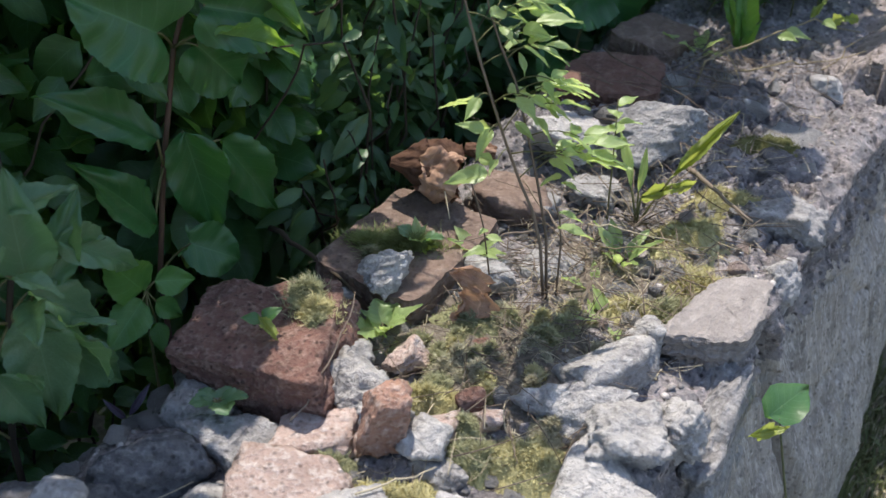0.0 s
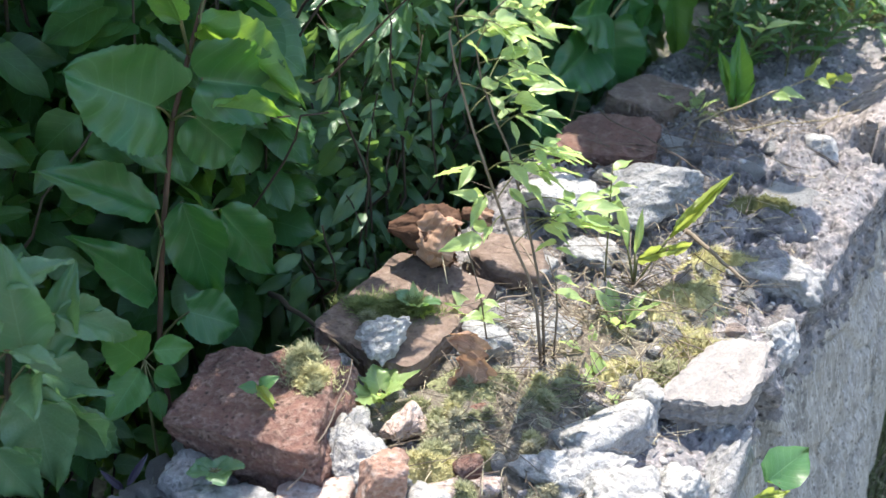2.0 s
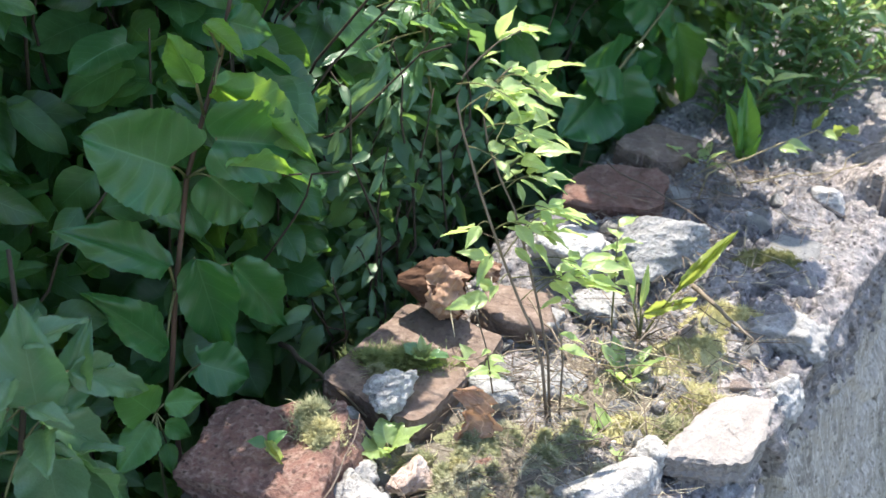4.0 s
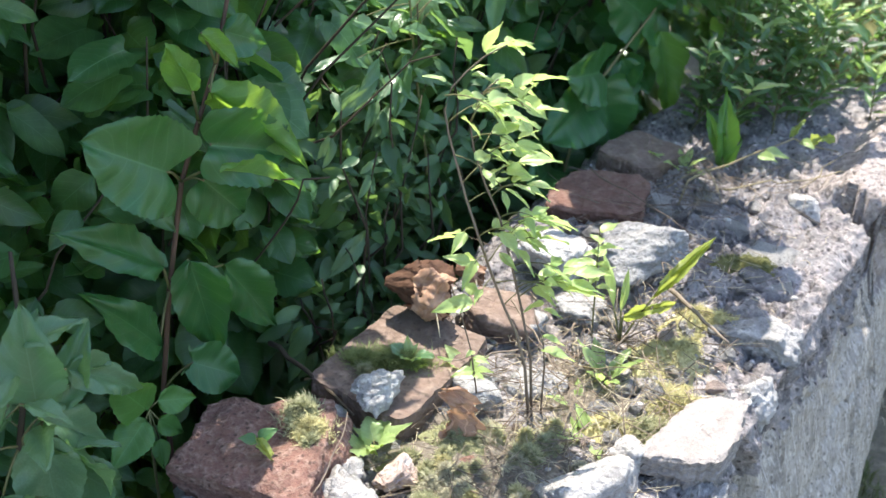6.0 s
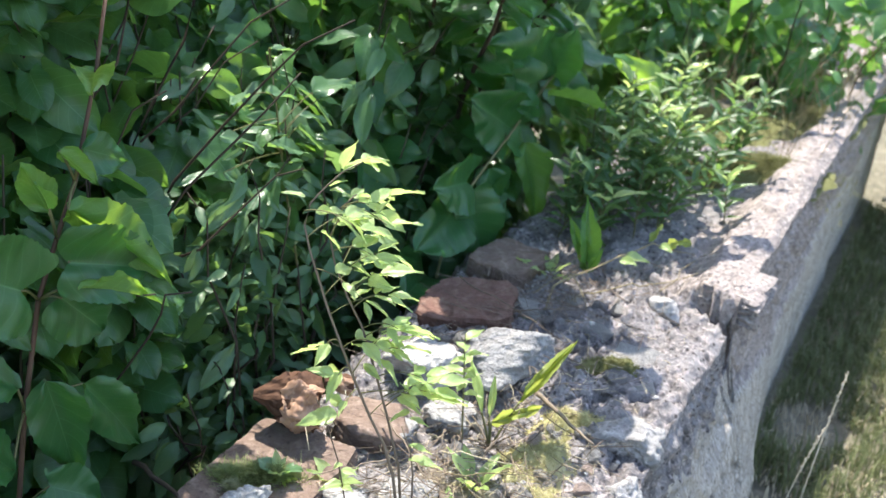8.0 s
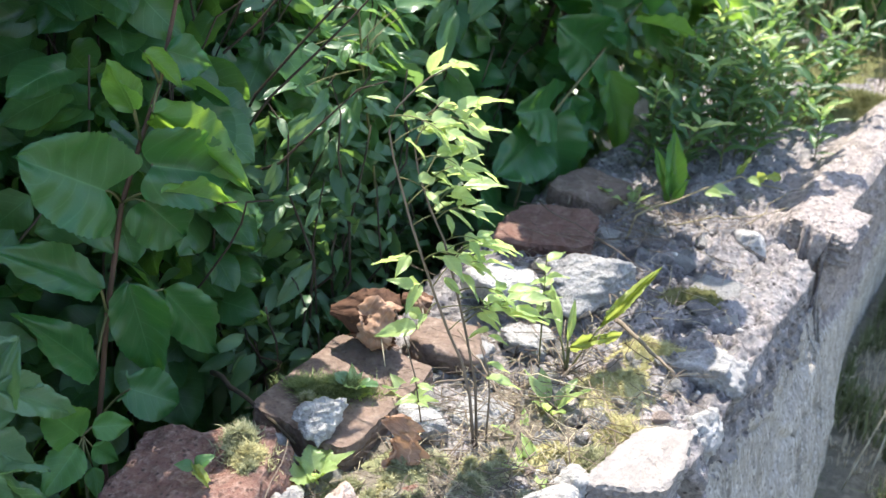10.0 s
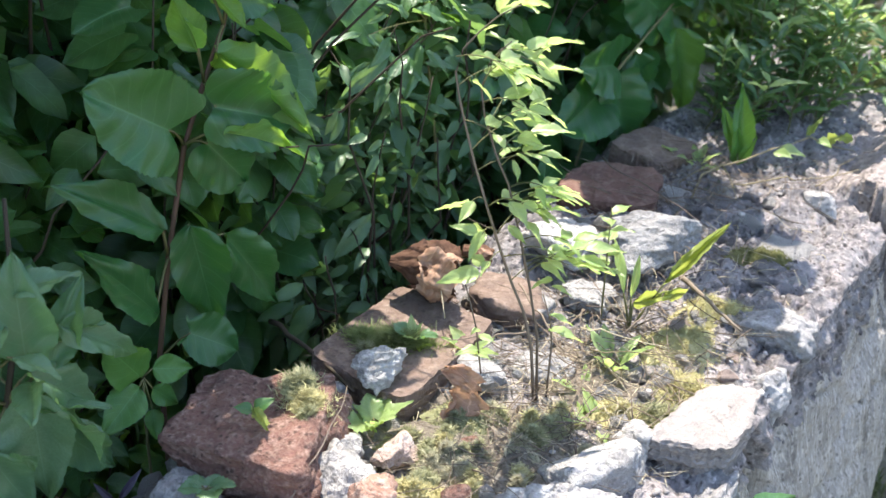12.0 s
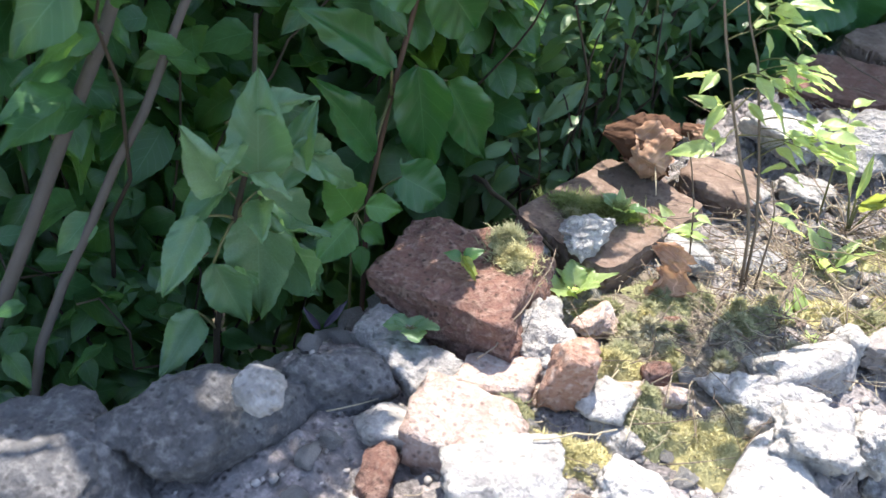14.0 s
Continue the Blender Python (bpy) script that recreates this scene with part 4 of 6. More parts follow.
def rolled_leaf(label, a, b, radius, seed, turns=1.2, narrow=0.3, group="dead leaves on the wall"):
    """A dead leaf rolled into a loose cone from its narrow end a to its wide end b, pleated along its veins."""
    a, b = Vector(a), Vector(b)
    axis, long = (b - a).normalized(), (b - a).length
    out = Vector((0.6, -0.55, 0.1))
    out = (out - axis * out.dot(axis)).normalized()
    up = axis.cross(out) if axis.cross(out).z > 0 else -axis.cross(out)

    def sheet(w0, w1, s0, s1, grow, tight=0.0, n=40, m=72):
        v, f, uv = [], [], []
        for i in range(n + 1):
            for j in range(m + 1):
                u = j / m
                w = w0 + (w1 - w0) * u
                ragged = 1 + 0.10 * noise.fractal(Vector((w * 1.5, seed, 2)), 0.8, 2.1, 4)
                s = s0 * (3.2 * ragged - 2.2) + (s1 * ragged - s0) * i / n
                r = radius * grow * (narrow + (1 - narrow) * smooth(-0.15, 0.7, s)) * (1 - tight * (1 - u))
                r *= 1 + 0.16 * noise.noise(Vector((s * 1.8, w * 0.9, seed))) + 0.07 * math.sin(7 * w + 3 * s) * (0.3 + s) + 0.20 * noise.fractal(Vector((s * 5, w * 2.6, seed + 4)), 0.7, 2.1, 5)
                v.append(axis * long * s + out * (r * math.cos(w)) + up * (0.85 * r * math.sin(w)) + up * (0.10 * radius * math.sin(3 * s)))
                uv.append((u, s))
        for i in range(n):
            for j in range(m):
                k = i * (m + 1) + j
                f.append((k, k + 1, k + m + 2, k + m + 1))
        return np.array(v), f, np.array(uv)

    body = sheet(-0.6, -0.6 + 2 * math.pi * turns, 0.0, 1.0, 1.0, 0.12)
    ob = thing("dead_leaf", label, "leaf", *a, make_mesh("dead_leaf", body[0], body[1], [DEAD], body[2]), group=group)
    stalk = tube(curve_points(axis * 0.75 * long + out * radius * 0.8, axis * 0.9 * long + out * radius * 1.9 - up * radius * 0.7, (0, 0, 0.003), 5), 0.0009, 0.0006, 5)
    part("leaf_stalk", make_mesh("leaf_stalk", *stalk[:2], [STRAW]), ob)
    # tan fold over the front; its paler colour also carries the sunlight there
    flap = sheet(-1.3, 1.0, 0.42, 0.97, 1.14, 0.0, 24, 36)
    part("leaf_fold", make_mesh("leaf_fold", flap[0], flap[1], [RUST], flap[2]), ob, "tan folded-over front, coloured as sunlit")


rolled_leaf("crumpled brown dead leaf rolled up on the flat brick", (-0.424, 0.774, 0.040), (-0.362, 0.818, 0.026), 0.038, 5, 1.15, 0.10)
rolled_leaf("small curled brown dead leaf behind the other", (-0.362, 0.832, 0.050), (-0.330, 0.845, 0.046), 0.012, 9, 1.4, 0.6)
dead_leaf("upright crinkled orange-brown dead leaf in the moss", (-0.243, 0.655, -0.022), (-0.246, 0.672, 0.034), (0.6, -0.75, 0.25), 1.2, RUST, 3, 0.62, 1.9, "round")


# ---- plants ----
TO_VIEWER = (0.55, -0.5, 0.75)
HEART_LEAVES = leaf_data("leaf", "heart", HEART, 4, n=28, m=6, fold=0.26, droop=0.18, ripple=0.04, teeth=0.05)
HEART_OVATE = leaf_data("leaf", "ovate", HEART, 3, n=26, m=5, fold=0.20, droop=0.2, ripple=0.04, teeth=0.05)
CORDATE_LEAVES = leaf_data("leaf", "cordate", HEART, 3, n=34, m=8, fold=0.34, droop=0.16, ripple=0.05, teeth=0.045)
LIT_GREEN_LEAVES = leaf_data("leaf", "ovate", LIT_GREEN, 3, n=24, m=5, fold=0.45, droop=0.2, ripple=0.05, teeth=0.06)
FRESH_LEAVES = leaf_data("leaf", "pointed", FRESH, 6, n=16, m=3, fold=0.30, droop=0.16, ripple=0.035, teeth=0.045)
LANCE_LEAVES = leaf_data("leaf", "lance", LANCE, 3, n=8, m=2, fold=0.4, droop=0.3, ripple=0.03)
LONG_LEAVES = leaf_data("leaf", "long", FRESH, 2, n=10, m=3, fold=0.4, droop=0.2, ripple=0.04)
BUSH_LEAVES = leaf_data("leaf", "ovate", BUSH, 4, n=9, m=3, fold=0.15, droop=0.25, ripple=0.04, teeth=0.04)
YELLOW_LEAVES = leaf_data("leaf", "long", YELLOW, 2, n=22, m=3, fold=0.5, droop=0.3, ripple=0.20, teeth=0.12)


class Plant:
    """A plant with its stems and leaves as parts; places are given in the world."""

    def __init__(self, name, label, category, x, y, z, group=""):
        self.ob = thing(name, label, category, x, y, z, group=group)
        self.at = Vector((x, y, z))

    def stem(self, points, r0, r1, mat=BARK, name="stem", wander=0.0, seed=0, sides=7, on=None):
        v, f, _ = tube(points, r0, r1, sides, wander, seed)
        return part(name, make_mesh(name, v - np.array(self.at), f, [mat]), on or self.ob)

    def leaf(self, data, base, tip, face=TO_VIEWER, width=1.0, name="leaf", label="", on=None):
        m = aim(Vector(base) - self.at, Vector(tip) - self.at, face, width)
        return part(name, data, on or self.ob, label, m)


def heart_shoot():
    p = Plant("heart_leaved_shoot", "tall brown shoot with large heart-shaped green leaves", "shrub", -0.53, 0.50, GROUND)
    line = [(-0.53, 0.50, GROUND), (-0.53, 0.505, -0.25), (-0.525, 0.515, 0.0), (-0.52, 0.54, 0.118), (-0.52, 0.576, 0.228), (-0.52, 0.608, 0.283), (-0.52, 0.639, 0.333), (-0.53, 0.69, 0.43), (-0.54, 0.73, 0.52)]
    main = p.stem(line, 0.0032, 0.0020, SHOOT, sides=8)
    # base, tip, direction faced, width, pattern
    rows = [
        ((-0.487, 0.534, 0.267), (-0.480, 0.457, 0.326), (0.80, -0.42, 0.42), 1.05, CORDATE_LEAVES[0]),
        ((-0.500, 0.610, 0.318), (-0.494, 0.722, 0.216), (-0.75, 0.50, 0.45), 0.70, LIT_GREEN_LEAVES[0]),
        ((-0.490, 0.594, 0.270), (-0.484, 0.712, 0.217), (0.70, -0.55, 0.45), 0.66, CORDATE_LEAVES[1]),
        ((-0.474, 0.587, 0.251), (-0.470, 0.694, 0.209), (-0.55, 0.40, 0.75), 0.36, LIT_GREEN_LEAVES[1]),
        ((-0.495, 0.584, 0.234), (-0.486, 0.628, 0.176), (0.80, -0.45, 0.35), 1.05, CORDATE_LEAVES[2]),
        ((-0.490, 0.515, 0.169), (-0.480, 0.424, 0.263), (0.62, -0.10, 0.70), 0.72, HEART_OVATE[0]),
        ((-0.490, 0.547, 0.162), (-0.478, 0.563, 0.024), (0.85, -0.45, 0.20), 0.80, HEART_OVATE[1]),
        ((-0.500, 0.598, 0.126), (-0.484, 0.672, 0.000), (0.70, -0.30, 0.50), 0.72, HEART_OVATE[2]),
        ((-0.495, 0.536, 0.037), (-0.468, 0.579, 0.004), (0.60, -0.30, 0.60), 1.10, HEART_LEAVES[1]),
        ((-0.500, 0.502, 0.078), (-0.472, 0.433, 0.185), (0.75, -0.20, 0.60), 0.70, HEART_OVATE[1]),
        ((-0.495, 0.583, 0.327), (-0.490, 0.556, 0.392), (-0.70, 0.45, 0.40), 0.95, LIT_GREEN_LEAVES[1]),
        ((-0.492, 0.582, 0.331), (-0.486, 0.572, 0.368), (0.20, 0.50, 0.80), 1.10, LIT_GREEN_LEAVES[2]),
        ((-0.505, 0.613, 0.376), (-0.492, 0.645, 0.341), (-0.60, 0.50, 0.60), 1.05, LIT_GREEN_LEAVES[2]),
        ((-0.505, 0.640, 0.370), (-0.490, 0.690, 0.345), (0.70, -0.45, 0.40), 1.40, HEART_OVATE[0]),
        ((-0.530, 0.690, 0.430), (-0.470, 0.630, 0.450), (0.30, -0.30, 0.85), 0.90, LIT_GREEN_LEAVES[0]),
    ]
    for base, tip, face, wide, data in rows:
        near = min(line, key=lambda q: (Vector(q) - Vector(base)).length)
        p.stem(curve_points(near, base, (0, 0, 0.004), 5), 0.0016, 0.0012, STALK, "leaf_stalk", sides=5, on=main)
        p.leaf(data, base, tip, face, wide, on=main)


heart_shoot()


def pointed_shoot():
    p = Plant("pointed_leaved_shoot", "shoot with broad pointed leaves leaning over the wall", "shrub", -0.50, 0.28, GROUND)
    line = [(-0.50, 0.28, GROUND), (-0.485, 0.285, -0.2), (-0.466, 0.29, -0.015), (-0.462, 0.317, 0.10), (-0.46, 0.337, 0.163), (-0.465, 0.348, 0.221), (-0.475, 0.36, 0.271)]
    main = p.stem(line, 0.004, 0.0018, BARK)
    data = leaf_data("leaf", "ovate", SHINE, 3, n=26, m=5, fold=0.28, droop=0.22, ripple=0.05, teeth=0.05)
    # base, tip, direction faced, width
    rows = [
        ((-0.448, 0.334, 0.138), (-0.435, 0.333, 0.236), (0.80, -0.45, 0.35), 1.05),
        ((-0.450, 0.369, 0.156), (-0.436, 0.443, 0.098), (0.40, -0.40, 0.80), 0.75),
        ((-0.448, 0.332, 0.128), (-0.434, 0.404, 0.060), (0.35, -0.35, 0.90), 0.70),
        ((-0.440, 0.339, 0.105), (-0.426, 0.393, 0.020), (0.10, 0.15, 0.95), 0.80),
        ((-0.450, 0.332, 0.110), (-0.432, 0.317, -0.007), (0.80, -0.45, 0.30), 0.95),
        ((-0.452, 0.347, 0.062), (-0.436, 0.396, -0.023), (0.60, -0.45, 0.60), 0.85),
        ((-0.455, 0.357, 0.118), (-0.444, 0.392, 0.192), (0.70, -0.50, 0.45), 0.80),
        ((-0.455, 0.288, 0.069), (-0.430, 0.303, 0.000), (0.75, -0.45, 0.40), 1.00),
        ((-0.455, 0.280, 0.120), (-0.425, 0.225, 0.090), (0.65, -0.50, 0.50), 0.95),
        ((-0.460, 0.270, 0.020), (-0.425, 0.215, 0.010), (0.65, -0.45, 0.55), 1.00),
        ((-0.452, 0.300, 0.140), (-0.440, 0.268, 0.205), (0.75, -0.45, 0.40), 0.90),
    ]
    for k, (base, tip, face, wide) in enumerate(rows):
        near = min(line, key=lambda q: (Vector(q) - Vector(base)).length)
        p.stem(curve_points(near, base, (0, 0, 0.003), 4), 0.0014, 0.0011, STALK, "leaf_stalk", sides=5, on=main)
        p.leaf(data[k % 3], base, tip, face, wide, on=main)
    rng = np.random.default_rng(12)
    for k in range(12):
        hub = Vector((-0.462, 0.318 + rng.uniform(-0.03, 0.03), 0.05 + 0.013 * k))
        w = 2.4 * k
        out = Vector((0.25 + 0.6 * math.cos(w), math.sin(w), rng.uniform(-0.3, 0.5))).normalized()
        base = hub + out * 0.022
        p.stem([hub, base], 0.0012, 0.0010, STALK, "leaf_stalk", sides=5, on=main)
        p.leaf(data[k % 3], base, base + out * rng.uniform(0.038, 0.062), (rng.normal(0.1, 0.3), rng.normal(0, 0.3), 0.9), 0.95, on=main)


pointed_shoot()


def pale_sprig():
    p = Plant("pale_leaved_sprig", "tall sprig with long glossy pale green leaves behind the wall", "shrub", -0.60, 1.08, GROUND)
    line = [(-0.60, 1.08, GROUND), (-0.59, 1.075, -0.2), (-0.577, 1.065, 0.036), (-0.577, 1.04, 0.193), (-0.577, 1.03, 0.292), (-0.577, 1.019, 0.377)]
    main = p.stem(line, 0.0026, 0.0012, STALK)
    data = leaf_data("leaf", "long", SHINE, 3, n=12, m=3, fold=0.35, droop=0.2, ripple=0.05) + leaf_data("leaf", "ovate", SHINE, 2, n=14, m=4, fold=0.25, droop=0.2, ripple=0.05)
    rows = [
        ((-0.565, 1.006, 0.382), (-0.545, 1.040, 0.380), 0),
        ((-0.565, 0.994, 0.327), (-0.545, 1.041, 0.318), 3),
        ((-0.565, 1.095, 0.302), (-0.545, 1.172, 0.312), 4),
        ((-0.565, 0.902, 0.293), (-0.545, 0.968, 0.270), 1),
        ((-0.565, 0.992, 0.256), (-0.545, 1.079, 0.230), 2),
        ((-0.565, 1.057, 0.263), (-0.545, 1.159, 0.183), 0),
        ((-0.565, 1.062, 0.278), (-0.545, 1.102, 0.270), 1),
        ((-0.565, 1.107, 0.289), (-0.545, 1.142, 0.280), 2),
        ((-0.565, 0.905, 0.245), (-0.545, 0.945, 0.209), 1),
        ((-0.565, 0.960, 0.330), (-0.545, 0.905, 0.350), 2),
        ((-0.565, 1.010, 0.210), (-0.545, 0.950, 0.160), 0),
        ((-0.565, 1.060, 0.170), (-0.545, 1.130, 0.130), 1),
    ]
    fine = [q for a, b in zip(line[:-1], line[1:]) for q in curve_points(a, b, (0, 0, 0), 9)]
    for base, tip, k in rows:
        near = min(fine, key=lambda q: (Vector(q) + Vector((0, 0, 0.03)) - Vector(base)).length)
        p.stem(curve_points(near, base, (0, 0, 0.004), 5), 0.0010, 0.0008, STALK, "leaf_stalk", sides=4, on=main)
        p.leaf(data[k], base, tip, (0.15, -0.25, 0.95), 0.95, on=main)


pale_sprig()


def round_seedling():
    p = Plant("round_leaved_seedling", "small seedling with rounded bright green leaves in the shade", "seedling", -0.49, 0.45, GROUND)
    hub = (-0.475, 0.459, 0.036)
    p.stem([(-0.49, 0.45, GROUND), (-0.49, 0.455, -0.2), (-0.48, 0.457, -0.02), hub], 0.002, 0.0012, STALK)
    data = leaf_data("leaf", "ovate", SPROUT, 3, n=20, m=4, fold=0.25, droop=0.15, ripple=0.04, teeth=0.06)
    rows = [((-0.470, 0.452, 0.044), (-0.455, 0.415, 0.104), 0.95), ((-0.470, 0.467, 0.044), (-0.455, 0.506, 0.029), 0.95), ((-0.468, 0.448, 0.034), (-0.452, 0.393, 0.020), 0.95), ((-0.470, 0.464, 0.022), (-0.455, 0.482, -0.003), 0.95), ((-0.472, 0.462, -0.004), (-0.455, 0.450, -0.026), 0.9)]
    for k, (base, tip, wide) in enumerate(rows):
        p.stem([hub, base], 0.001, 0.0009, STALK, "leaf_stalk", sides=4)
        p.leaf(data[k % 3], base, tip, (0.7, -0.4, 0.55), wide * 1.3)


round_seedling()


def sapling():
    """Two thin stems that arch over, with leafy side shoots held out towards the open side."""
    foot, right, away = np.array([-0.198, 0.738, 0.0]), np.array([0.825, 0.565, 0.0]), np.array([-0.565, 0.825, 0.0])
    z0 = top_height(-0.198, 0.738) - 0.01
    p = Plant("sapling", "slender twin-stemmed sapling with bright sunlit green leaves", "sapling", foot[0], foot[1], z0)
    rng = np.random.default_rng(31)

    def spot(u, z, d=0.0):
        return foot + right * u + away * d + (0, 0, z)

    main = [(0, z0), (-0.008, 0.038), (-0.018, 0.08), (-0.032, 0.114), (-0.048, 0.16), (-0.06, 0.198), (-0.073, 0.241), (-0.082, 0.277), (-0.089, 0.305), (-0.093, 0.33), (-0.087, 0.352), (-0.074, 0.367), (-0.058, 0.382), (-0.036, 0.394)]
    second = [(0.003, z0), (-0.002, 0.045), (-0.014, 0.108), (-0.026, 0.161), (-0.04, 0.217), (-0.054, 0.25), (-0.066, 0.288), (-0.07, 0.315), (-0.062, 0.342), (-0.045, 0.358)]
    third = [(0.012, z0), (0.013, 0.038), (0.010, 0.067), (0.0, 0.10)]
    fourth = [(-0.058, 0.0), (-0.065, 0.058), (-0.075, 0.10), (-0.086, 0.138)]
    stems = [p.stem([spot(u, z, d) for u, z in line], r, 0.0006, TWIG, sides=6) for line, r, d in ((main, 0.0018, 0.0), (second, 0.0016, 0.006), (third, 0.0012, 0.004), (fourth, 0.0009, 0.002))]

    def at_height(line, z):
        us, zs = [q[0] for q in line[:10]], [q[1] for q in line[:10]]
        return float(np.interp(z, zs, us))

    def shoot(own, line, z, reach, rise, leaves, side, d0):
        """One side shoot with a leaf at its end and others along it."""
        deep = rng.normal(0, 0.024)
        a = spot(at_height(line, z), z, d0)
        b = a + right * reach * side + away * deep + (0, 0, rise)
        line3 = curve_points(a, b, (0, 0, 0.006), 6)
        p.stem(line3, 0.0007, 0.0004, STALK, "side_shoot", sides=4, on=own)
        for k in range(leaves):
            root = line3[max(1, 5 - k)]
            spread = 0.0 if k == 0 else (1 if k % 2 else -1) * rng.uniform(0.4, 1.2)
            out = right * side * math.cos(spread) + away * math.sin(spread) + (0, 0, rng.normal(-0.16, 0.28))
            size = rng.uniform(0.020, 0.035) * (1.25 if k == 0 else 0.95)
            face = right * rng.normal(0.05, 0.42) + away * rng.normal(0.0, 0.45) + (0, 0, 0.85)
            base = root + out * 0.004
            p.leaf(FRESH_LEAVES[int(rng.integers(6))], base, base + out / np.linalg.norm(out) * size, face, rng.uniform(0.68, 0.98), on=own)

    for k in range(27):
        z = 0.112 + 0.0098 * k + rng.uniform(-0.006, 0.006)
        inner = k % 3 > 0
        shoot(stems[1 if inner else 0], second if inner else main, min(z, 0.345), rng.uniform(0.028, 0.062) * (0.72 if inner else 1.0) + (0.012 if z < 0.17 else 0), rng.uniform(-0.010, 0.034), int(rng.integers(3, 6)), 1, 0.006 if inner else 0.0)
    for z, reach, rise in ((0.15, 0.016, 0.004), (0.205, 0.016, -0.004), (0.172, 0.012, 0.010)):
        shoot(stems[0], main, z, reach, rise, 3, -1, 0.0)
    for u, z, rise, count in ((-0.060, 0.381, 0.014, 3), (-0.040, 0.392, 0.010, 4), (-0.074, 0.366, 0.022, 2)):
        a = spot(u, z)
        for n in range(count):
            out = right * rng.uniform(0.3, 1.0) + away * rng.normal(0, 0.5) + (0, 0, rng.uniform(-0.2, 0.8))
            p.leaf(FRESH_LEAVES[n], a + out * 0.006, a + out / np.linalg.norm(out) * rng.uniform(0.022, 0.04), right * 0.2 + away * rng.normal(0, 0.4) + (0, 0, 0.8), 0.8, on=stems[0])
    p.leaf(FRESH_LEAVES[2], spot(-0.092, 0.358), spot(-0.112, 0.366), (0, 0, 1), 1.0, on=stems[0])
    for u, z in ((0.034, 0.07), (0.046, 0.052), (0.030, 0.104), (-0.014, 0.112)):
        p.leaf(FRESH_LEAVES[3], spot(0.008, z + 0.008), spot(u, z), (0.1, 0.1, 1), 0.9, on=stems[2])
    for u, z in ((-0.05, 0.03), (-0.085, 0.035), (-0.07, 0.06), (-0.046, 0.052)):
        p.leaf(FRESH_LEAVES[4], spot(-0.062, z - 0.004, 0.002), spot(u, z, -0.01), (0.1, -0.1, 1), 1.0, on=stems[3])


sapling()


def rosette(label, x, y, count, size, data, seed, up=0.7, group="", lift=0.0):
    """A low weed with leaves from one root."""
    z = top_height(x, y) - 0.004 + lift
    p = Plant("wall_weed", label, "weed", x, y, z, group)
    rng = np.random.default_rng(seed)
    for k in range(count):
        w = 6.283 * (k + rng.uniform(0, 0.7)) / count
        out = Vector((math.cos(w), math.sin(w), rng.uniform(up * 0.5, up * 1.5))).normalized()
        long = size * rng.uniform(0.6, 1.1)
        base = p.at + out * long * 0.25
        p.stem([p.at, base], 0.0011, 0.0008, STALK, "leaf_stalk", sides=4)
        p.leaf(data[k % len(data)], base, p.at + out * long, (-out.x * 0.4, -out.y * 0.4, 1), rng.uniform(0.85, 1.25))
    return p


WEEDS = "small weeds on the wall"
# same ivy leaf twice: the first in a darker green that paints in shade
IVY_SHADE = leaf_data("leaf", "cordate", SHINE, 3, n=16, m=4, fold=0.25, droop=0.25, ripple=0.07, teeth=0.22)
IVY_LEAVES = leaf_data("leaf", "cordate", FRESH, 4, n=16, m=4, fold=0.25, droop=0.2, ripple=0.07, teeth=0.22)
rosette("low ivy-like seedling with bright green leaves", -0.300, 0.598, 8, 0.046, [IVY_LEAVES[0], FRESH_LEAVES[0], FRESH_LEAVES[1], IVY_LEAVES[1], FRESH_LEAVES[2]], 1, 0.8, WEEDS, 0.018)
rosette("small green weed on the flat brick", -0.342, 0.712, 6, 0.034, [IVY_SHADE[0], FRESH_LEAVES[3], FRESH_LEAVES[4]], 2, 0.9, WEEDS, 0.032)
rosette("yellow leaves of a weed on the flat brick", -0.331, 0.708, 3, 0.026, YELLOW_LEAVES, 12, 0.7, WEEDS, 0.032)
rosette("small green weed beside the sapling", -0.292, 0.750, 7, 0.042, FRESH_LEAVES, 3, 0.9, WEEDS, 0.016)
rosette("upright weed with narrow green leaves", -0.165, 0.845, 7, 0.055, LONG_LEAVES, 4, 1.2, WEEDS)
rosette("low weed at the edge of the moss", -0.13, 0.755, 5, 0.05, FRESH_LEAVES, 5, 0.5, WEEDS)
rosette("small weed in front of the sapling", -0.165, 0.79, 5, 0.045, LONG_LEAVES, 6, 0.6, WEEDS)
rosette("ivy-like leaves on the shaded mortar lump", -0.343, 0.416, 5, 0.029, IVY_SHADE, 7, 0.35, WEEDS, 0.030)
rosette("green weed at the foot of the far shoot", -0.285, 1.32, 6, 0.06, LONG_LEAVES, 8, 0.9, WEEDS)


def bramble_leaf():
    p = Plant("creeping_weed", "small green and yellow leaf lying on the red brick", "weed", -0.35, 0.49, 0.03, WEEDS)
    for k, (tip, data) in enumerate([((-0.340, 0.500, 0.052), BUSH_LEAVES[0]), ((-0.328, 0.478, 0.042), YELLOW_LEAVES[0]), ((-0.362, 0.474, 0.048), BUSH_LEAVES[1])]):
        p.leaf(data, (-0.352, 0.487, 0.04), tip, (0.3, -0.4, 0.9), 1.3)


bramble_leaf()


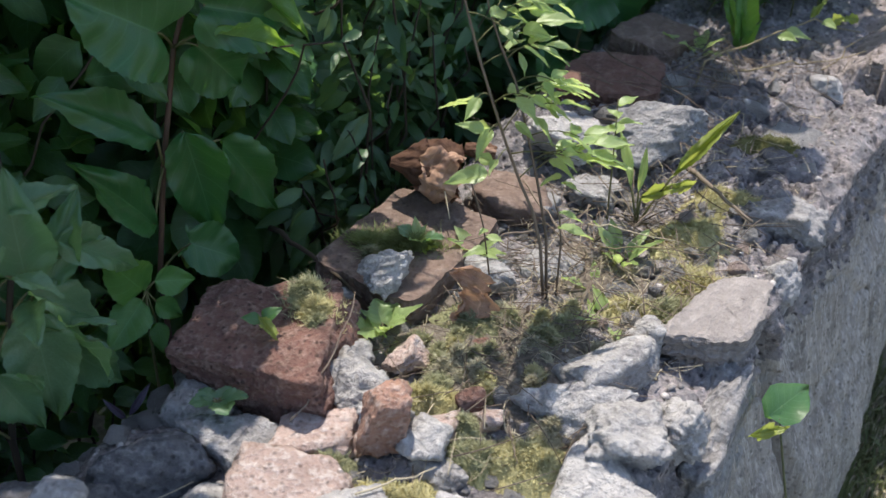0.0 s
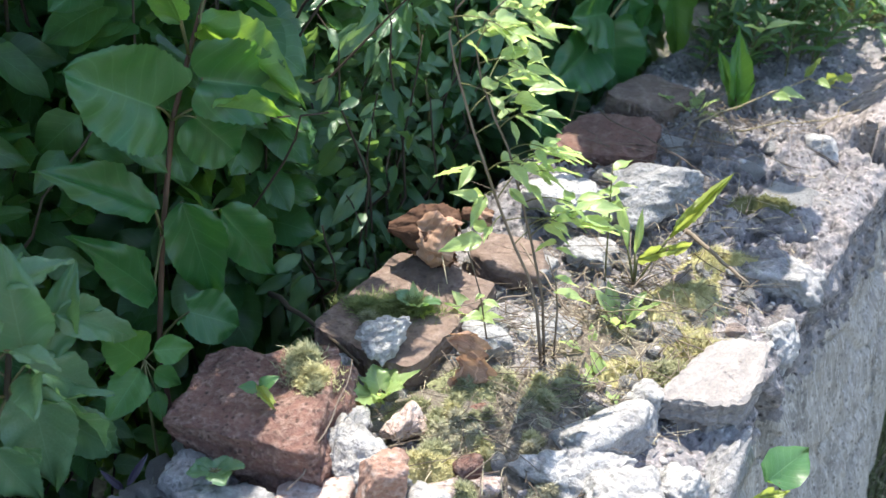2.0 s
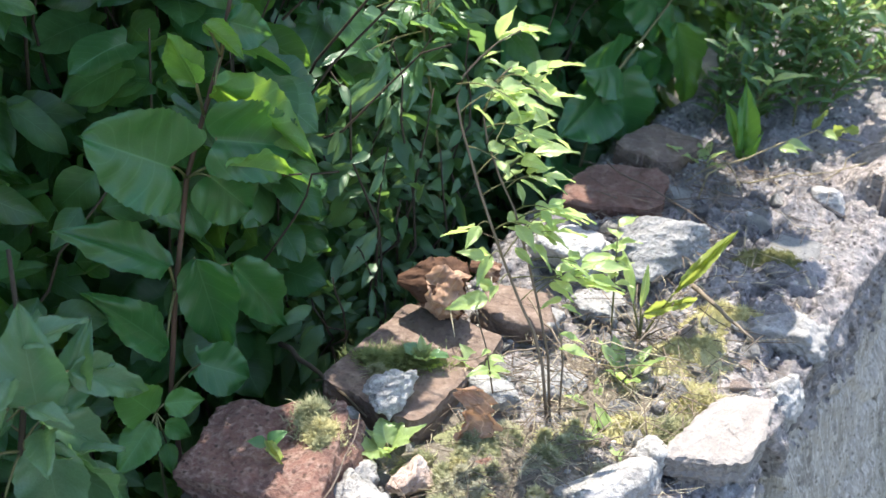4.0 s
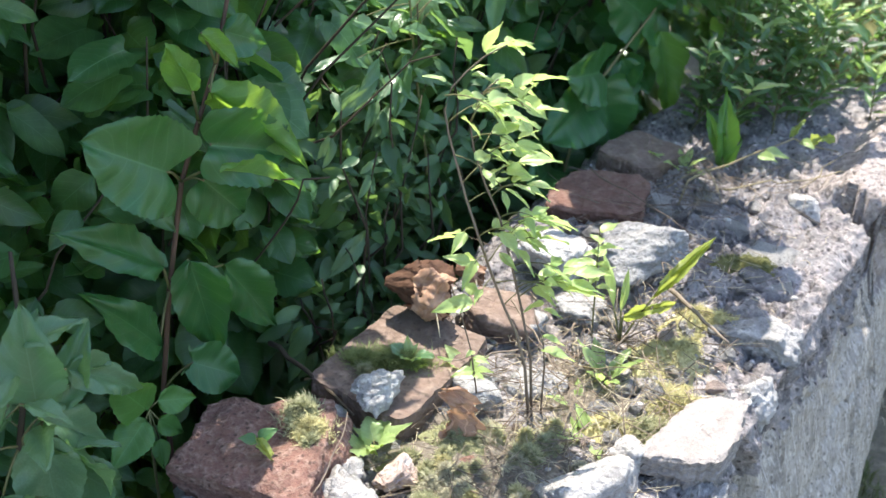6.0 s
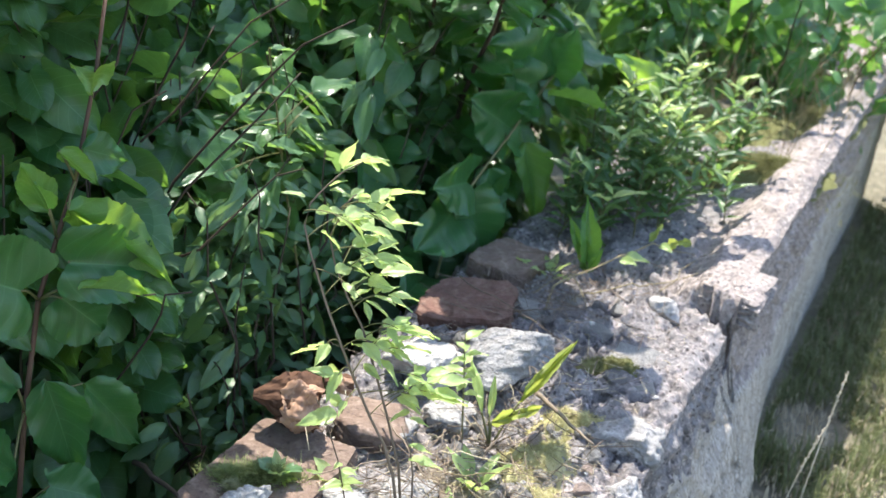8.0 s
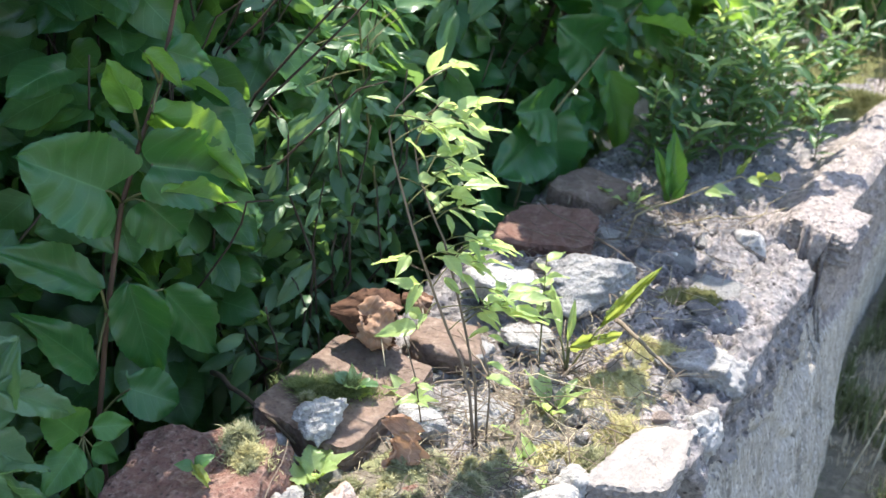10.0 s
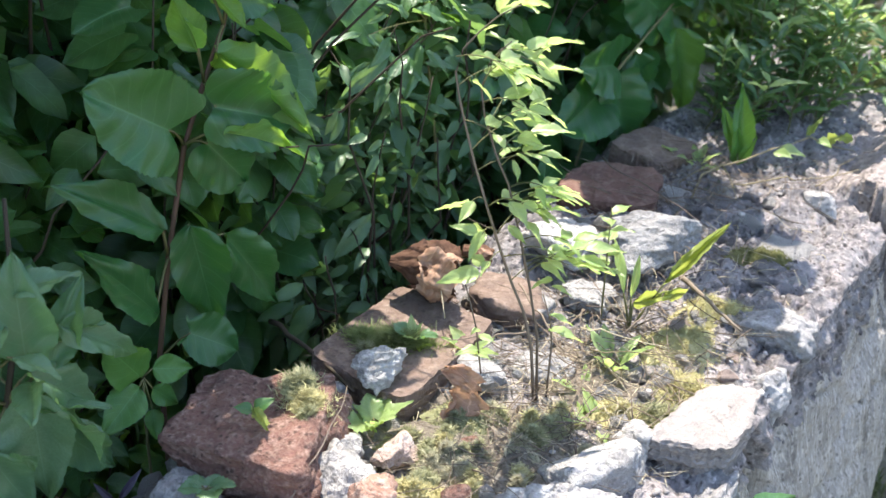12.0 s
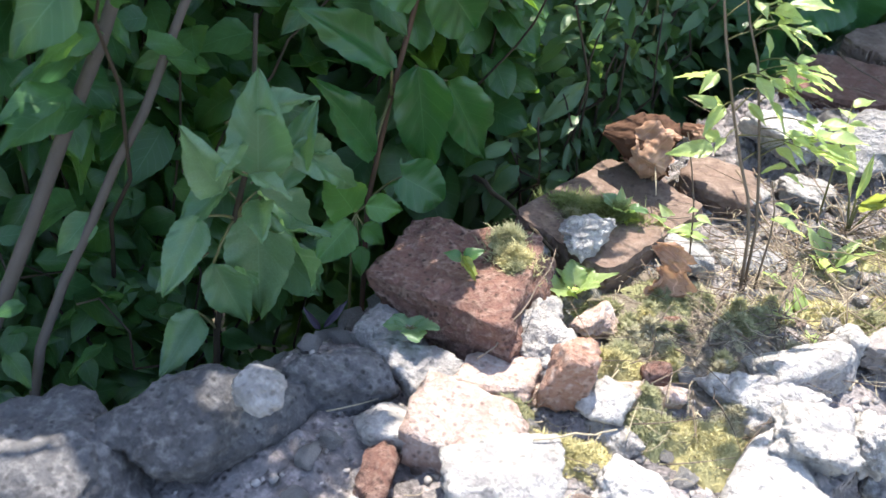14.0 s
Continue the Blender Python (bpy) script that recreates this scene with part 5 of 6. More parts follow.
def yellow_weed():
    z = top_height(-0.18, 0.915) - 0.004
    p = Plant("yellowing_weed", "dock-like weed with one long yellowing leaf", "weed", -0.18, 0.915, z, WEEDS)
    root = Vector((-0.18, 0.915, z + 0.01))
    for a, b, data, wide in [((-0.152, 0.936, 0.038), (-0.107, 0.968, 0.112), YELLOW_LEAVES[0], 0.50), ((-0.185, 0.92, 0.012), (-0.184, 0.93, 0.062), LONG_LEAVES[0], 0.5), ((-0.19, 0.91, 0.02), (-0.222, 0.94, 0.075), LONG_LEAVES[1], 0.5), ((-0.175, 0.905, 0.015), (-0.13, 0.95, 0.03), YELLOW_LEAVES[1], 0.6)]:
        p.stem(curve_points(root, a, (0, 0, 0.003), 4), 0.0016, 0.0012, STALK, "leaf_stalk", sides=5)
        p.leaf(data, a, b, (0.4, -0.5, 0.7), wide)
    rng = np.random.default_rng(5)
    for k in range(9):
        w = rng.uniform(0, 6.28)
        tip = root + Vector((0.035 * math.cos(w), 0.035 * math.sin(w), rng.uniform(-0.005, 0.03)))
        p.stem(curve_points(root, tip, (0, 0, 0.004), 5), 0.0012, 0.0006, TWIG, "dry_stalk", sides=4)


yellow_weed()


def nettle_sprout():
    z = top_height(-0.21, 0.90) - 0.004
    p = Plant("green_sprout", "thin upright sprout with small green leaves", "weed", -0.21, 0.90, z, WEEDS)
    p.stem([(-0.21, 0.90, z), (-0.212, 0.902, 0.05), (-0.215, 0.905, 0.125)], 0.0013, 0.0006, STALK)
    rng = np.random.default_rng(6)
    for k in range(12):
        s = 0.045 + 0.08 * k / 12
        w = 2.4 * k
        base = Vector((-0.212, 0.903, s))
        tip = base + Vector((math.cos(w), math.sin(w), 0.25)) * rng.uniform(0.018, 0.03)
        p.leaf(FRESH_LEAVES[k % 4], base, tip, (0, 0, 1), 1.0)


nettle_sprout()


def trailing_weed():
    """A pale stalk that bends over the crust, with yellow leaves at its end."""
    p = Plant("trailing_weed", "pale bent stalk with yellowing leaves on the far crust", "weed", -0.246, 1.219, 0.0, WEEDS)
    line = [(-0.246, 1.219, 0.0), (-0.25, 1.262, 0.012), (-0.242, 1.300, 0.024), (-0.222, 1.340, 0.026), (-0.197, 1.380, 0.027), (-0.188, 1.425, 0.032), (-0.176, 1.463, 0.030), (-0.148, 1.480, 0.022), (-0.109, 1.498, 0.012)]
    main = p.stem(line, 0.0017, 0.0008, DRY_STALK, wander=0.004, seed=4)
    p.stem(curve_points((-0.242, 1.300, 0.024), (-0.195, 1.255, 0.0), (0, 0, 0.008), 6), 0.0012, 0.0006, DRY_STALK, "dry_stalk", sides=5, on=main)
    p.stem(curve_points((-0.242, 1.300, 0.024), (-0.278, 1.245, 0.004), (0, 0, 0.006), 6), 0.0012, 0.0006, DRY_STALK, "dry_stalk", sides=5, on=main)
    for base, tip, data, wide in (((-0.176, 1.463, 0.030), (-0.165, 1.488, 0.058), YELLOW_LEAVES[0], 0.9), ((-0.150, 1.478, 0.024), (-0.118, 1.490, 0.040), YELLOW_LEAVES[1], 1.0), ((-0.160, 1.472, 0.026), (-0.135, 1.455, 0.030), FRESH_LEAVES[1], 1.0), ((-0.195, 1.385, 0.027), (-0.165, 1.372, 0.034), FRESH_LEAVES[2], 1.0), ((-0.192, 1.400, 0.029), (-0.155, 1.408, 0.026), FRESH_LEAVES[0], 0.9)):
        p.leaf(data, base, tip, (0.2, -0.5, 0.8), wide, on=main)


trailing_weed()


def purple_sprout():
    p = Plant("purple_leaf_pair", "two dark purple leaves in the shade", "weed", -0.42, 0.375, top_height(-0.42, 0.375), WEEDS)
    data = leaf_data("leaf", "long", PURPLE, 2, n=10, m=3, fold=0.5, droop=0.2)
    p.leaf(data[0], (-0.42, 0.372, -0.03), (-0.422, 0.358, 0.0), (0.6, -0.4, 0.6), 0.6)
    p.leaf(data[1], (-0.42, 0.376, -0.03), (-0.412, 0.398, -0.004), (0.6, -0.4, 0.6), 0.6)


purple_sprout()


def far_shoot():
    p = Plant("heart_leaved_shoot", "arching shoot with large round leaves over the bricks", "shrub", -0.50, 1.26, GROUND)
    line = [(-0.50, 1.26, GROUND), (-0.49, 1.27, -0.2), (-0.46, 1.30, 0.03), (-0.45, 1.35, 0.096), (-0.45, 1.50, 0.15), (-0.45, 1.66, 0.211), (-0.46, 1.80, 0.25)]
    main = p.stem(line, 0.0030, 0.0018, STALK, sides=7)
    rows = [
        ((-0.45, 1.345, 0.112), (-0.43, 1.235, 0.140), 0.95, (0.8, -0.5, 0.25)),
        ((-0.44, 1.535, 0.125), (-0.39, 1.535, -0.010), 0.72, (0.8, -0.45, 0.3)),
        ((-0.45, 1.360, 0.075), (-0.42, 1.375, -0.025), 1.0, (0.8, -0.45, 0.25)),
        ((-0.46, 1.520, 0.150), (-0.46, 1.400, 0.225), 0.95, (0.75, -0.6, 0.2)),
        ((-0.45, 1.420, 0.110), (-0.42, 1.440, 0.010), 0.8, (0.8, -0.4, 0.3)),
        ((-0.45, 1.640, 0.198), (-0.37, 1.800, 0.150), 0.72, (0.3, -0.35, 0.85)),
        ((-0.45, 1.660, 0.222), (-0.40, 1.635, 0.300), 0.9, (0.6, -0.6, 0.3)),
        ((-0.46, 1.620, 0.210), (-0.46, 1.470, 0.300), 1.0, (0.7, -0.6, 0.3)),
        ((-0.45, 1.680, 0.220), (-0.38, 1.720, 0.100), 0.8, (0.7, -0.4, 0.4)),
        ((-0.455, 1.740, 0.235), (-0.37, 1.840, 0.220), 0.8, (0.3, -0.3, 0.9)),
        ((-0.46, 1.318, 0.066), (-0.44, 1.200, 0.055), 0.95, (0.8, -0.5, 0.3)),
        ((-0.48, 1.270, -0.030), (-0.43, 1.150, 0.010), 0.9, (0.6, -0.4, 0.7)),
        ((-0.416, 1.569, 0.206), (-0.314, 1.639, 0.194), 0.50, (-0.3, 0.3, 0.9)),
        ((-0.302, 1.847, 0.162), (-0.387, 1.789, 0.243), 0.85, (-0.7, 0.5, 0.5)),
        ((-0.446, 1.549, 0.224), (-0.539, 1.486, 0.260), 0.85, (0.6, -0.6, 0.5)),
    ]
    for k, (base, tip, wide, face) in enumerate(rows):
        # leaves meant to catch the sun take the lit leaf colour
        data = LIT_GREEN_LEAVES[k % 3] if k in (1, 5, 12, 13) else (HEART_OVATE[k % 3] if wide < 0.85 else CORDATE_LEAVES[k % 3])
        p.leaf(data, base, tip, face, wide * (1.3 if wide < 0.85 else 0.95), on=main)
    z = top_height(-0.245, 1.37)
    q = Plant("broad_leaved_weed", "upright broad green leaf growing from the wall", "weed", -0.245, 1.37, z - 0.004, WEEDS)
    for tip, wide in (((-0.250, 1.385, 0.115), 0.55), ((-0.275, 1.375, 0.085), 0.5), ((-0.215, 1.36, 0.045), 0.5)):
        q.leaf(LIT_GREEN_LEAVES[0], (-0.245, 1.37, z), tip, (0.6, -0.6, 0.5), wide)


far_shoot()


def lance_plant(x, y, z, label, stems, tall, seed):
    """A clump of leafy stems with narrow leaves."""
    p = Plant("lance_leaved_clump", label, "herb", x, y, z - 0.005, "lance-leaved clumps on the wall")
    rng = np.random.default_rng(seed)
    for k in range(stems):
        w = rng.uniform(0, 6.28)
        lean = np.array([math.cos(w) * 0.35 + 0.25, math.sin(w) * 0.35 + 0.2, 1.0])
        foot = np.array([x + rng.normal(0, 0.025), y + rng.normal(0, 0.03), z - 0.004])
        top = foot + lean * tall * rng.uniform(0.6, 1.1)
        line = curve_points(foot, top, (0, 0, tall * 0.06), 7)
        own = p.stem(line, 0.0015, 0.0007, STALK, sides=5)
        count = 14
        for j in range(count):
            s = 0.15 + 0.85 * j / count
            root = line[min(int(s * 6), 5)] + (line[min(int(s * 6), 5) + 1] - line[min(int(s * 6), 5)]) * (s * 6 - min(int(s * 6), 5))
            a = 2.4 * j + k
            out = np.array([math.cos(a) * 0.8 + 0.15, math.sin(a) * 0.8, rng.uniform(0.35, 1.1)])
            size = rng.uniform(0.027, 0.058)
            p.leaf((LONG_LEAVES if j > count - 4 and k % 3 == 0 else LANCE_LEAVES)[j % 2], root, root + out / np.linalg.norm(out) * size, (-out[0] * 0.5, -out[1] * 0.5 - 0.2, 1), rng.uniform(0.75, 1.1), on=own)
    return p


for n, (x, y, stems, tall) in enumerate([(-0.29, 1.50, 5, 0.16), (-0.25, 1.60, 6, 0.20), (-0.30, 1.72, 7, 0.26), (-0.17, 1.74, 2, 0.11), (-0.36, 1.62, 6, 0.22), (-0.26, 1.88, 5, 0.20), (-0.36, 1.98, 6, 0.22), (-0.33, 1.52, 5, 0.14), (-0.23, 1.69, 6, 0.18), (-0.19, 1.88, 6, 0.20), (-0.20, 1.57, 3, 0.11), (-0.28, 1.62, 5, 0.20)]):
    lance_plant(x, y, top_height(x, y), "clump of narrow-leaved green stems on the wall top", stems, tall, 60 + n)


# ---- the bushes behind the wall ----
def leaf_kit(kind, n, m, **more):
    return [leaf_shape(kind, seed=70 + k, n=n, m=m, **more) for k in range(5)]


KIT_OVATE = leaf_kit("ovate", 6, 2, fold=0.18, droop=0.3, ripple=0.05)
KIT_HEART = leaf_kit("heart", 7, 3, fold=0.12, droop=0.25, ripple=0.05)
KIT_LONG = leaf_kit("long", 6, 2, fold=0.25, droop=0.3, ripple=0.04)
KIT_LANCE = leaf_kit("lance", 5, 1, fold=0.4, droop=0.35, ripple=0.03)


def bush(label, x, y, reach, tall, stems, kit, mat, size, seed, wide=1.0, low=0.0, every=0.035, keep=None, lean=(0.0, 0.0)):
    """A shrub of many arching stems, each set with leaves all along."""
    rng = np.random.default_rng(seed)
    ob = thing("bush", label, "shrub", x, y, GROUND, group="bushes behind the wall")
    wood, green = Pile(), Pile()
    for k in range(stems):
        w, far = rng.uniform(0, 6.283), rng.uniform(0.1, 1.0)
        foot = np.array([0.25 * reach * math.cos(w) * far, 0.25 * reach * math.sin(w) * far, 0.0])
        top = np.array([reach * math.cos(w) * far + lean[0], reach * math.sin(w) * far + lean[1], tall * rng.uniform(0.55, 1.05)])
        line = np.array(curve_points(foot, top, (rng.normal(0, 0.03), rng.normal(0, 0.03), tall * 0.10), 12))
        if keep and keep is not crown and keep is not behind_high:
            inside = [i for i, q in enumerate(line) if not keep(q[0] + x, q[1] + y, q[2] + GROUND)]
            line = line[: inside[0]] if inside else line
        if len(line) < 4:
            continue
        wood.put(tube(line, rng.uniform(0.002, 0.0038), 0.0010, 5, 0.009, int(rng.integers(9999))))
        length = np.linalg.norm(np.diff(line, axis=0), axis=1).sum()
        for s in np.arange(low, 1.0, every / length):
            t = s * (len(line) - 1)
            i = min(int(t), len(line) - 2)
            root = line[i] + (line[i + 1] - line[i]) * (t - i)
            for _ in range(2):
                a = rng.uniform(0, 6.283)
                out = np.array([math.cos(a), math.sin(a), rng.uniform(-0.55, 0.45)])
                out /= np.linalg.norm(out)
                base = root + out * rng.uniform(0.01, 0.05)
                long = size * rng.uniform(0.55, 1.2)
                tip = base + out * long + np.array([0, 0, -0.25 * long])
                q = (tip[0] + x, tip[1] + y, tip[2] + GROUND)
                if keep and not keep(*q):
                    continue
                face = (0.45 + rng.normal(0, 0.55), -0.35 + rng.normal(0, 0.55), 0.75)
                green.put(kit[int(rng.integers(5))], aim(base, tip, face, wide * rng.uniform(0.85, 1.2)))
    part("brushwood", wood.mesh("brushwood", [BARK]), ob, kind="stuff")
    part("foliage", green.mesh("foliage", [mat]), ob, kind="stuff")
    return ob


def sunlit_gap(x, y, z):
    """A gap cut into the leaves to let the sun reach the two shoots and the pale sprig."""
    up = z - 0.27
    over_shoot = abs(x + 0.49 + 0.30 * up) < 0.05 and -0.08 < y - 0.66 - 0.358 * up < 0.08
    over_sprig = z > 0.37 and abs(x + 0.55 + 0.30 * up) < 0.11 and abs(y - 1.01 - 0.358 * up) < 0.18
    over_leaves = z > 0.3 and abs(x + 0.44 + 0.30 * (z - 0.1)) < 0.05 and abs(y - 0.345 - 0.358 * (z - 0.1)) < 0.06
    return up > 0 and (over_shoot or over_sprig or over_leaves)


def behind(x, y, z):
    """Clear of the wall's top and of the way to it."""
    if sunlit_gap(x, y, z):
        return False
    edge = -0.505 + 0.05 * noise.noise(Vector((y * 3, z * 3, 0.5)))
    if z > 0.28:
        edge += 0.04 - 0.17 * smooth(0.66, 0.74, y) * smooth(1.10, 1.00, y)
        if z < 0.52 and 0.45 < y < 0.80:
            edge = min(edge, -0.56)
    return x < edge


def behind_high(x, y, z):
    """High over the wall's back edge, where unseen leaves shade the bricks, clear of the sunlit middle of the wall."""
    if not 0.36 < y < 0.98 or z < 0.46 or sunlit_gap(x, y, z):
        return False
    return behind(x, y, z) or (z > 0.54 and x + 0.30 * z < (-0.285 if y > 0.57 else -0.21))


def crown(x, y, z):
    """Above the undergrowth, which the unseen leaves shade, and clear of the sapling's light."""
    return z > 0.56 and x + 0.30 * (z - 0.2) < -0.42 and not sunlit_gap(x, y, z)


def behind_far(x, y, z):
    return (x < -0.42 if z > 0.0 else x < -0.5) or y > 2.25


bush("dense dark green bush with pointed leaves", -0.80, 0.25, 0.40, 1.2, 56, KIT_OVATE, BUSH, 0.06, 1, 1.1, every=0.026, keep=behind)
bush("dense dark green bush with heart-shaped leaves", -0.82, 0.75, 0.42, 1.25, 56, KIT_HEART, BUSH, 0.062, 2, 1.0, every=0.028, keep=behind)
# added canopy above the view; its leaves shade the bricks
bush("tall bush added for shade, its heart-shaped leaves high out of view", -0.98, 0.70, 0.30, 1.30, 30, KIT_HEART, BUSH, 0.065, 15, 1.0, low=0.66, every=0.012, keep=behind_high, lean=(0.34, 0.10))
# two crowns added over the view only to darken the undergrowth
bush("tall leafy shrub with unseen crown, added to shade the undergrowth behind the wall", -1.20, 1.15, 0.42, 1.55, 22, KIT_HEART, BUSH, 0.07, 19, 1.1, low=0.66, every=0.024, keep=crown, lean=(0.28, 0.0))
bush("tall leafy shrub with unseen crown, added to shade the undergrowth behind the wall", -1.20, 0.36, 0.42, 1.50, 26, KIT_HEART, BUSH, 0.07, 20, 1.1, low=0.66, every=0.022, keep=crown, lean=(0.34, 0.10))
bush("low dark undergrowth at the back of the wall", -0.66, 0.30, 0.26, 0.55, 60, KIT_OVATE, BUSH, 0.045, 16, 1.0, every=0.028, keep=behind)
bush("low dark undergrowth at the back of the wall", -0.64, -0.05, 0.26, 0.55, 40, KIT_OVATE, BUSH, 0.045, 17, 1.0, every=0.03, keep=behind)
bush("dark shrub with small narrow leaves behind the brick", -0.64, 0.92, 0.26, 0.72, 70, KIT_LANCE, LANCE, 0.045, 3, 1.4, every=0.020, keep=behind)
bush("dense green bush with pointed leaves", -0.82, 1.25, 0.42, 1.2, 60, KIT_OVATE, BUSH, 0.066, 4, 1.1, every=0.030, keep=behind)
bush("slender shrub with long pale green leaves", -0.68, 1.0, 0.16, 0.92, 16, KIT_LONG, SHINE, 0.06, 18, 0.8, low=0.55, every=0.03, keep=behind, lean=(0.05, 0.0))
bush("willow-like shrub with narrow shining leaves", -0.70, 1.32, 0.26, 1.0, 34, KIT_LONG, SHINE, 0.065, 14, 1.1, every=0.035, keep=behind)
bush("green bush with heart-shaped leaves beside the bricks", -0.72, 1.55, 0.34, 0.80, 40, KIT_HEART, HEART, 0.07, 5, 1.0, keep=behind_far)
bush("leafy bush beside the far wall", -0.85, 2.0, 0.45, 1.25, 60, KIT_OVATE, LANCE, 0.065, 6, 1.1, keep=behind_far)
bush("bushy growth at the far end of the wall", -0.38, 2.62, 0.5, 0.95, 64, KIT_OVATE, BUSH, 0.07, 7, 1.1, keep=behind_far)
bush("bush standing past the wall's far end", 0.25, 3.25, 0.45, 0.75, 40, KIT_OVATE, LANCE, 0.06, 8, 1.1)
bush("tall dense bush of broad dark green leaves", -1.55, 1.0, 0.6, 1.0, 44, KIT_OVATE, BUSH, 0.085, 9, 1.2, every=0.05)
bush("tall dense bush of broad dark green leaves", -1.5, 2.1, 0.6, 1.05, 44, KIT_OVATE, BUSH, 0.085, 10, 1.2, every=0.05)
bush("tall dense bush of broad dark green leaves", -1.35, 0.0, 0.6, 1.0, 40, KIT_OVATE, BUSH, 0.085, 11, 1.2, every=0.05)
bush("tall dense bush of broad dark green leaves", -0.9, 3.3, 0.6, 1.3, 50, KIT_OVATE, BUSH, 0.085, 12, 1.2, every=0.05)
bush("tall dense bush of broad dark green leaves", 0.7, 4.2, 0.8, 1.3, 50, KIT_OVATE, BUSH, 0.09, 13, 1.2, every=0.05)


def old_stem(points, r, seed):
    """A bare woody stem of the shrubs, forked near its top."""
    p = Plant("woody_stem", "bare grey-brown woody stem leaning among the bushes", "shrub stem", *points[0], group="woody stems behind the wall")
    rng = np.random.default_rng(seed)
    line = []
    for a, b in zip(points[:-1], points[1:]):
        line += curve_points(a, b, rng.normal(0, 0.004, 3), 5)[:-1]
    line.append(np.array(points[-1]))
    main = p.stem(line, r, r * 0.6, OLD_BARK, wander=0.0012, seed=seed, sides=9)
    fork = np.array(points[-2])
    p.stem(curve_points(fork, fork + (-0.06, -0.07, 0.14), (0, 0, 0.01), 6), r * 0.5, r * 0.3, OLD_BARK, "branch", 0.001, seed, on=main)


old_stem([(-0.58, 0.0, GROUND), (-0.57, 0.10, -0.05), (-0.56, 0.263, 0.234), (-0.56, 0.356, 0.373), (-0.575, 0.45, 0.52)], 0.0075, 1)
old_stem([(-0.56, 0.02, GROUND), (-0.55, 0.16, -0.02), (-0.54, 0.285, 0.178), (-0.54, 0.38, 0.338), (-0.555, 0.45, 0.46)], 0.0052, 2)


def overhanging_limb():
    """A leafy limb arching high over the wall, added out of view to shade it."""
    ob = thing("leafy_limb", "unseen leafy limb arching over the wall, added to shade its top", "shrub", -0.75, 1.75, GROUND, group="bushes behind the wall")
    rng = np.random.default_rng(77)
    wood, green = Pile(), Pile()
    ends = [(0.34, -0.52), (0.46, -0.40), (0.28, -0.32), (0.52, -0.52), (0.44, -0.18), (0.56, -0.02), (0.50, -0.10), (0.38, -0.02)]
    for k, (dx, dy) in enumerate(ends):
        line = np.array(curve_points((0, 0, 0), (dx, dy, 1.02 + 0.05 * (k % 3)), (-0.05, 0.02, 0.22), 14))
        wood.put(tube(line, 0.007, 0.0015, 6, 0.005, k))
        for s in np.arange(0.55, 1.0, 0.045):
            t = s * 13
            root = line[int(t)] + (line[min(int(t) + 1, 13)] - line[int(t)]) * (t - int(t))
            for _ in range(2):
                w = rng.uniform(0, 6.283)
                out = np.array([math.cos(w), math.sin(w), rng.uniform(-0.3, 0.3)])
                base = root + out * rng.uniform(0.01, 0.04)
                green.put(KIT_HEART[int(rng.integers(5))], aim(base, base + out * rng.uniform(0.05, 0.085), (rng.normal(0, 0.3), rng.normal(0, 0.3), 1)))
    part("brushwood", wood.mesh("brushwood", [BARK]), ob, kind="stuff")
    part("foliage", green.mesh("foliage", [HEART]), ob, kind="stuff")


overhanging_limb()


# ---- grass beside the wall ----
def blade(rng, foot, tall, wide):
    w, lean = rng.uniform(0, 6.283), rng.uniform(0.1, 0.9)
    side = np.array([math.sin(w), -math.cos(w), 0]) * wide
    way = np.array([math.cos(w), math.sin(w), 0])
    mid = foot + way * tall * lean * 0.3 + (0, 0, tall * 0.6)
    tip = foot + way * tall * lean + (0, 0, tall * (1.0 - 0.35 * lean))
    return np.array([foot - side, foot + side, mid + side * 0.8, mid - side * 0.8, tip]), [(0, 1, 2, 3), (3, 2, 4)], None


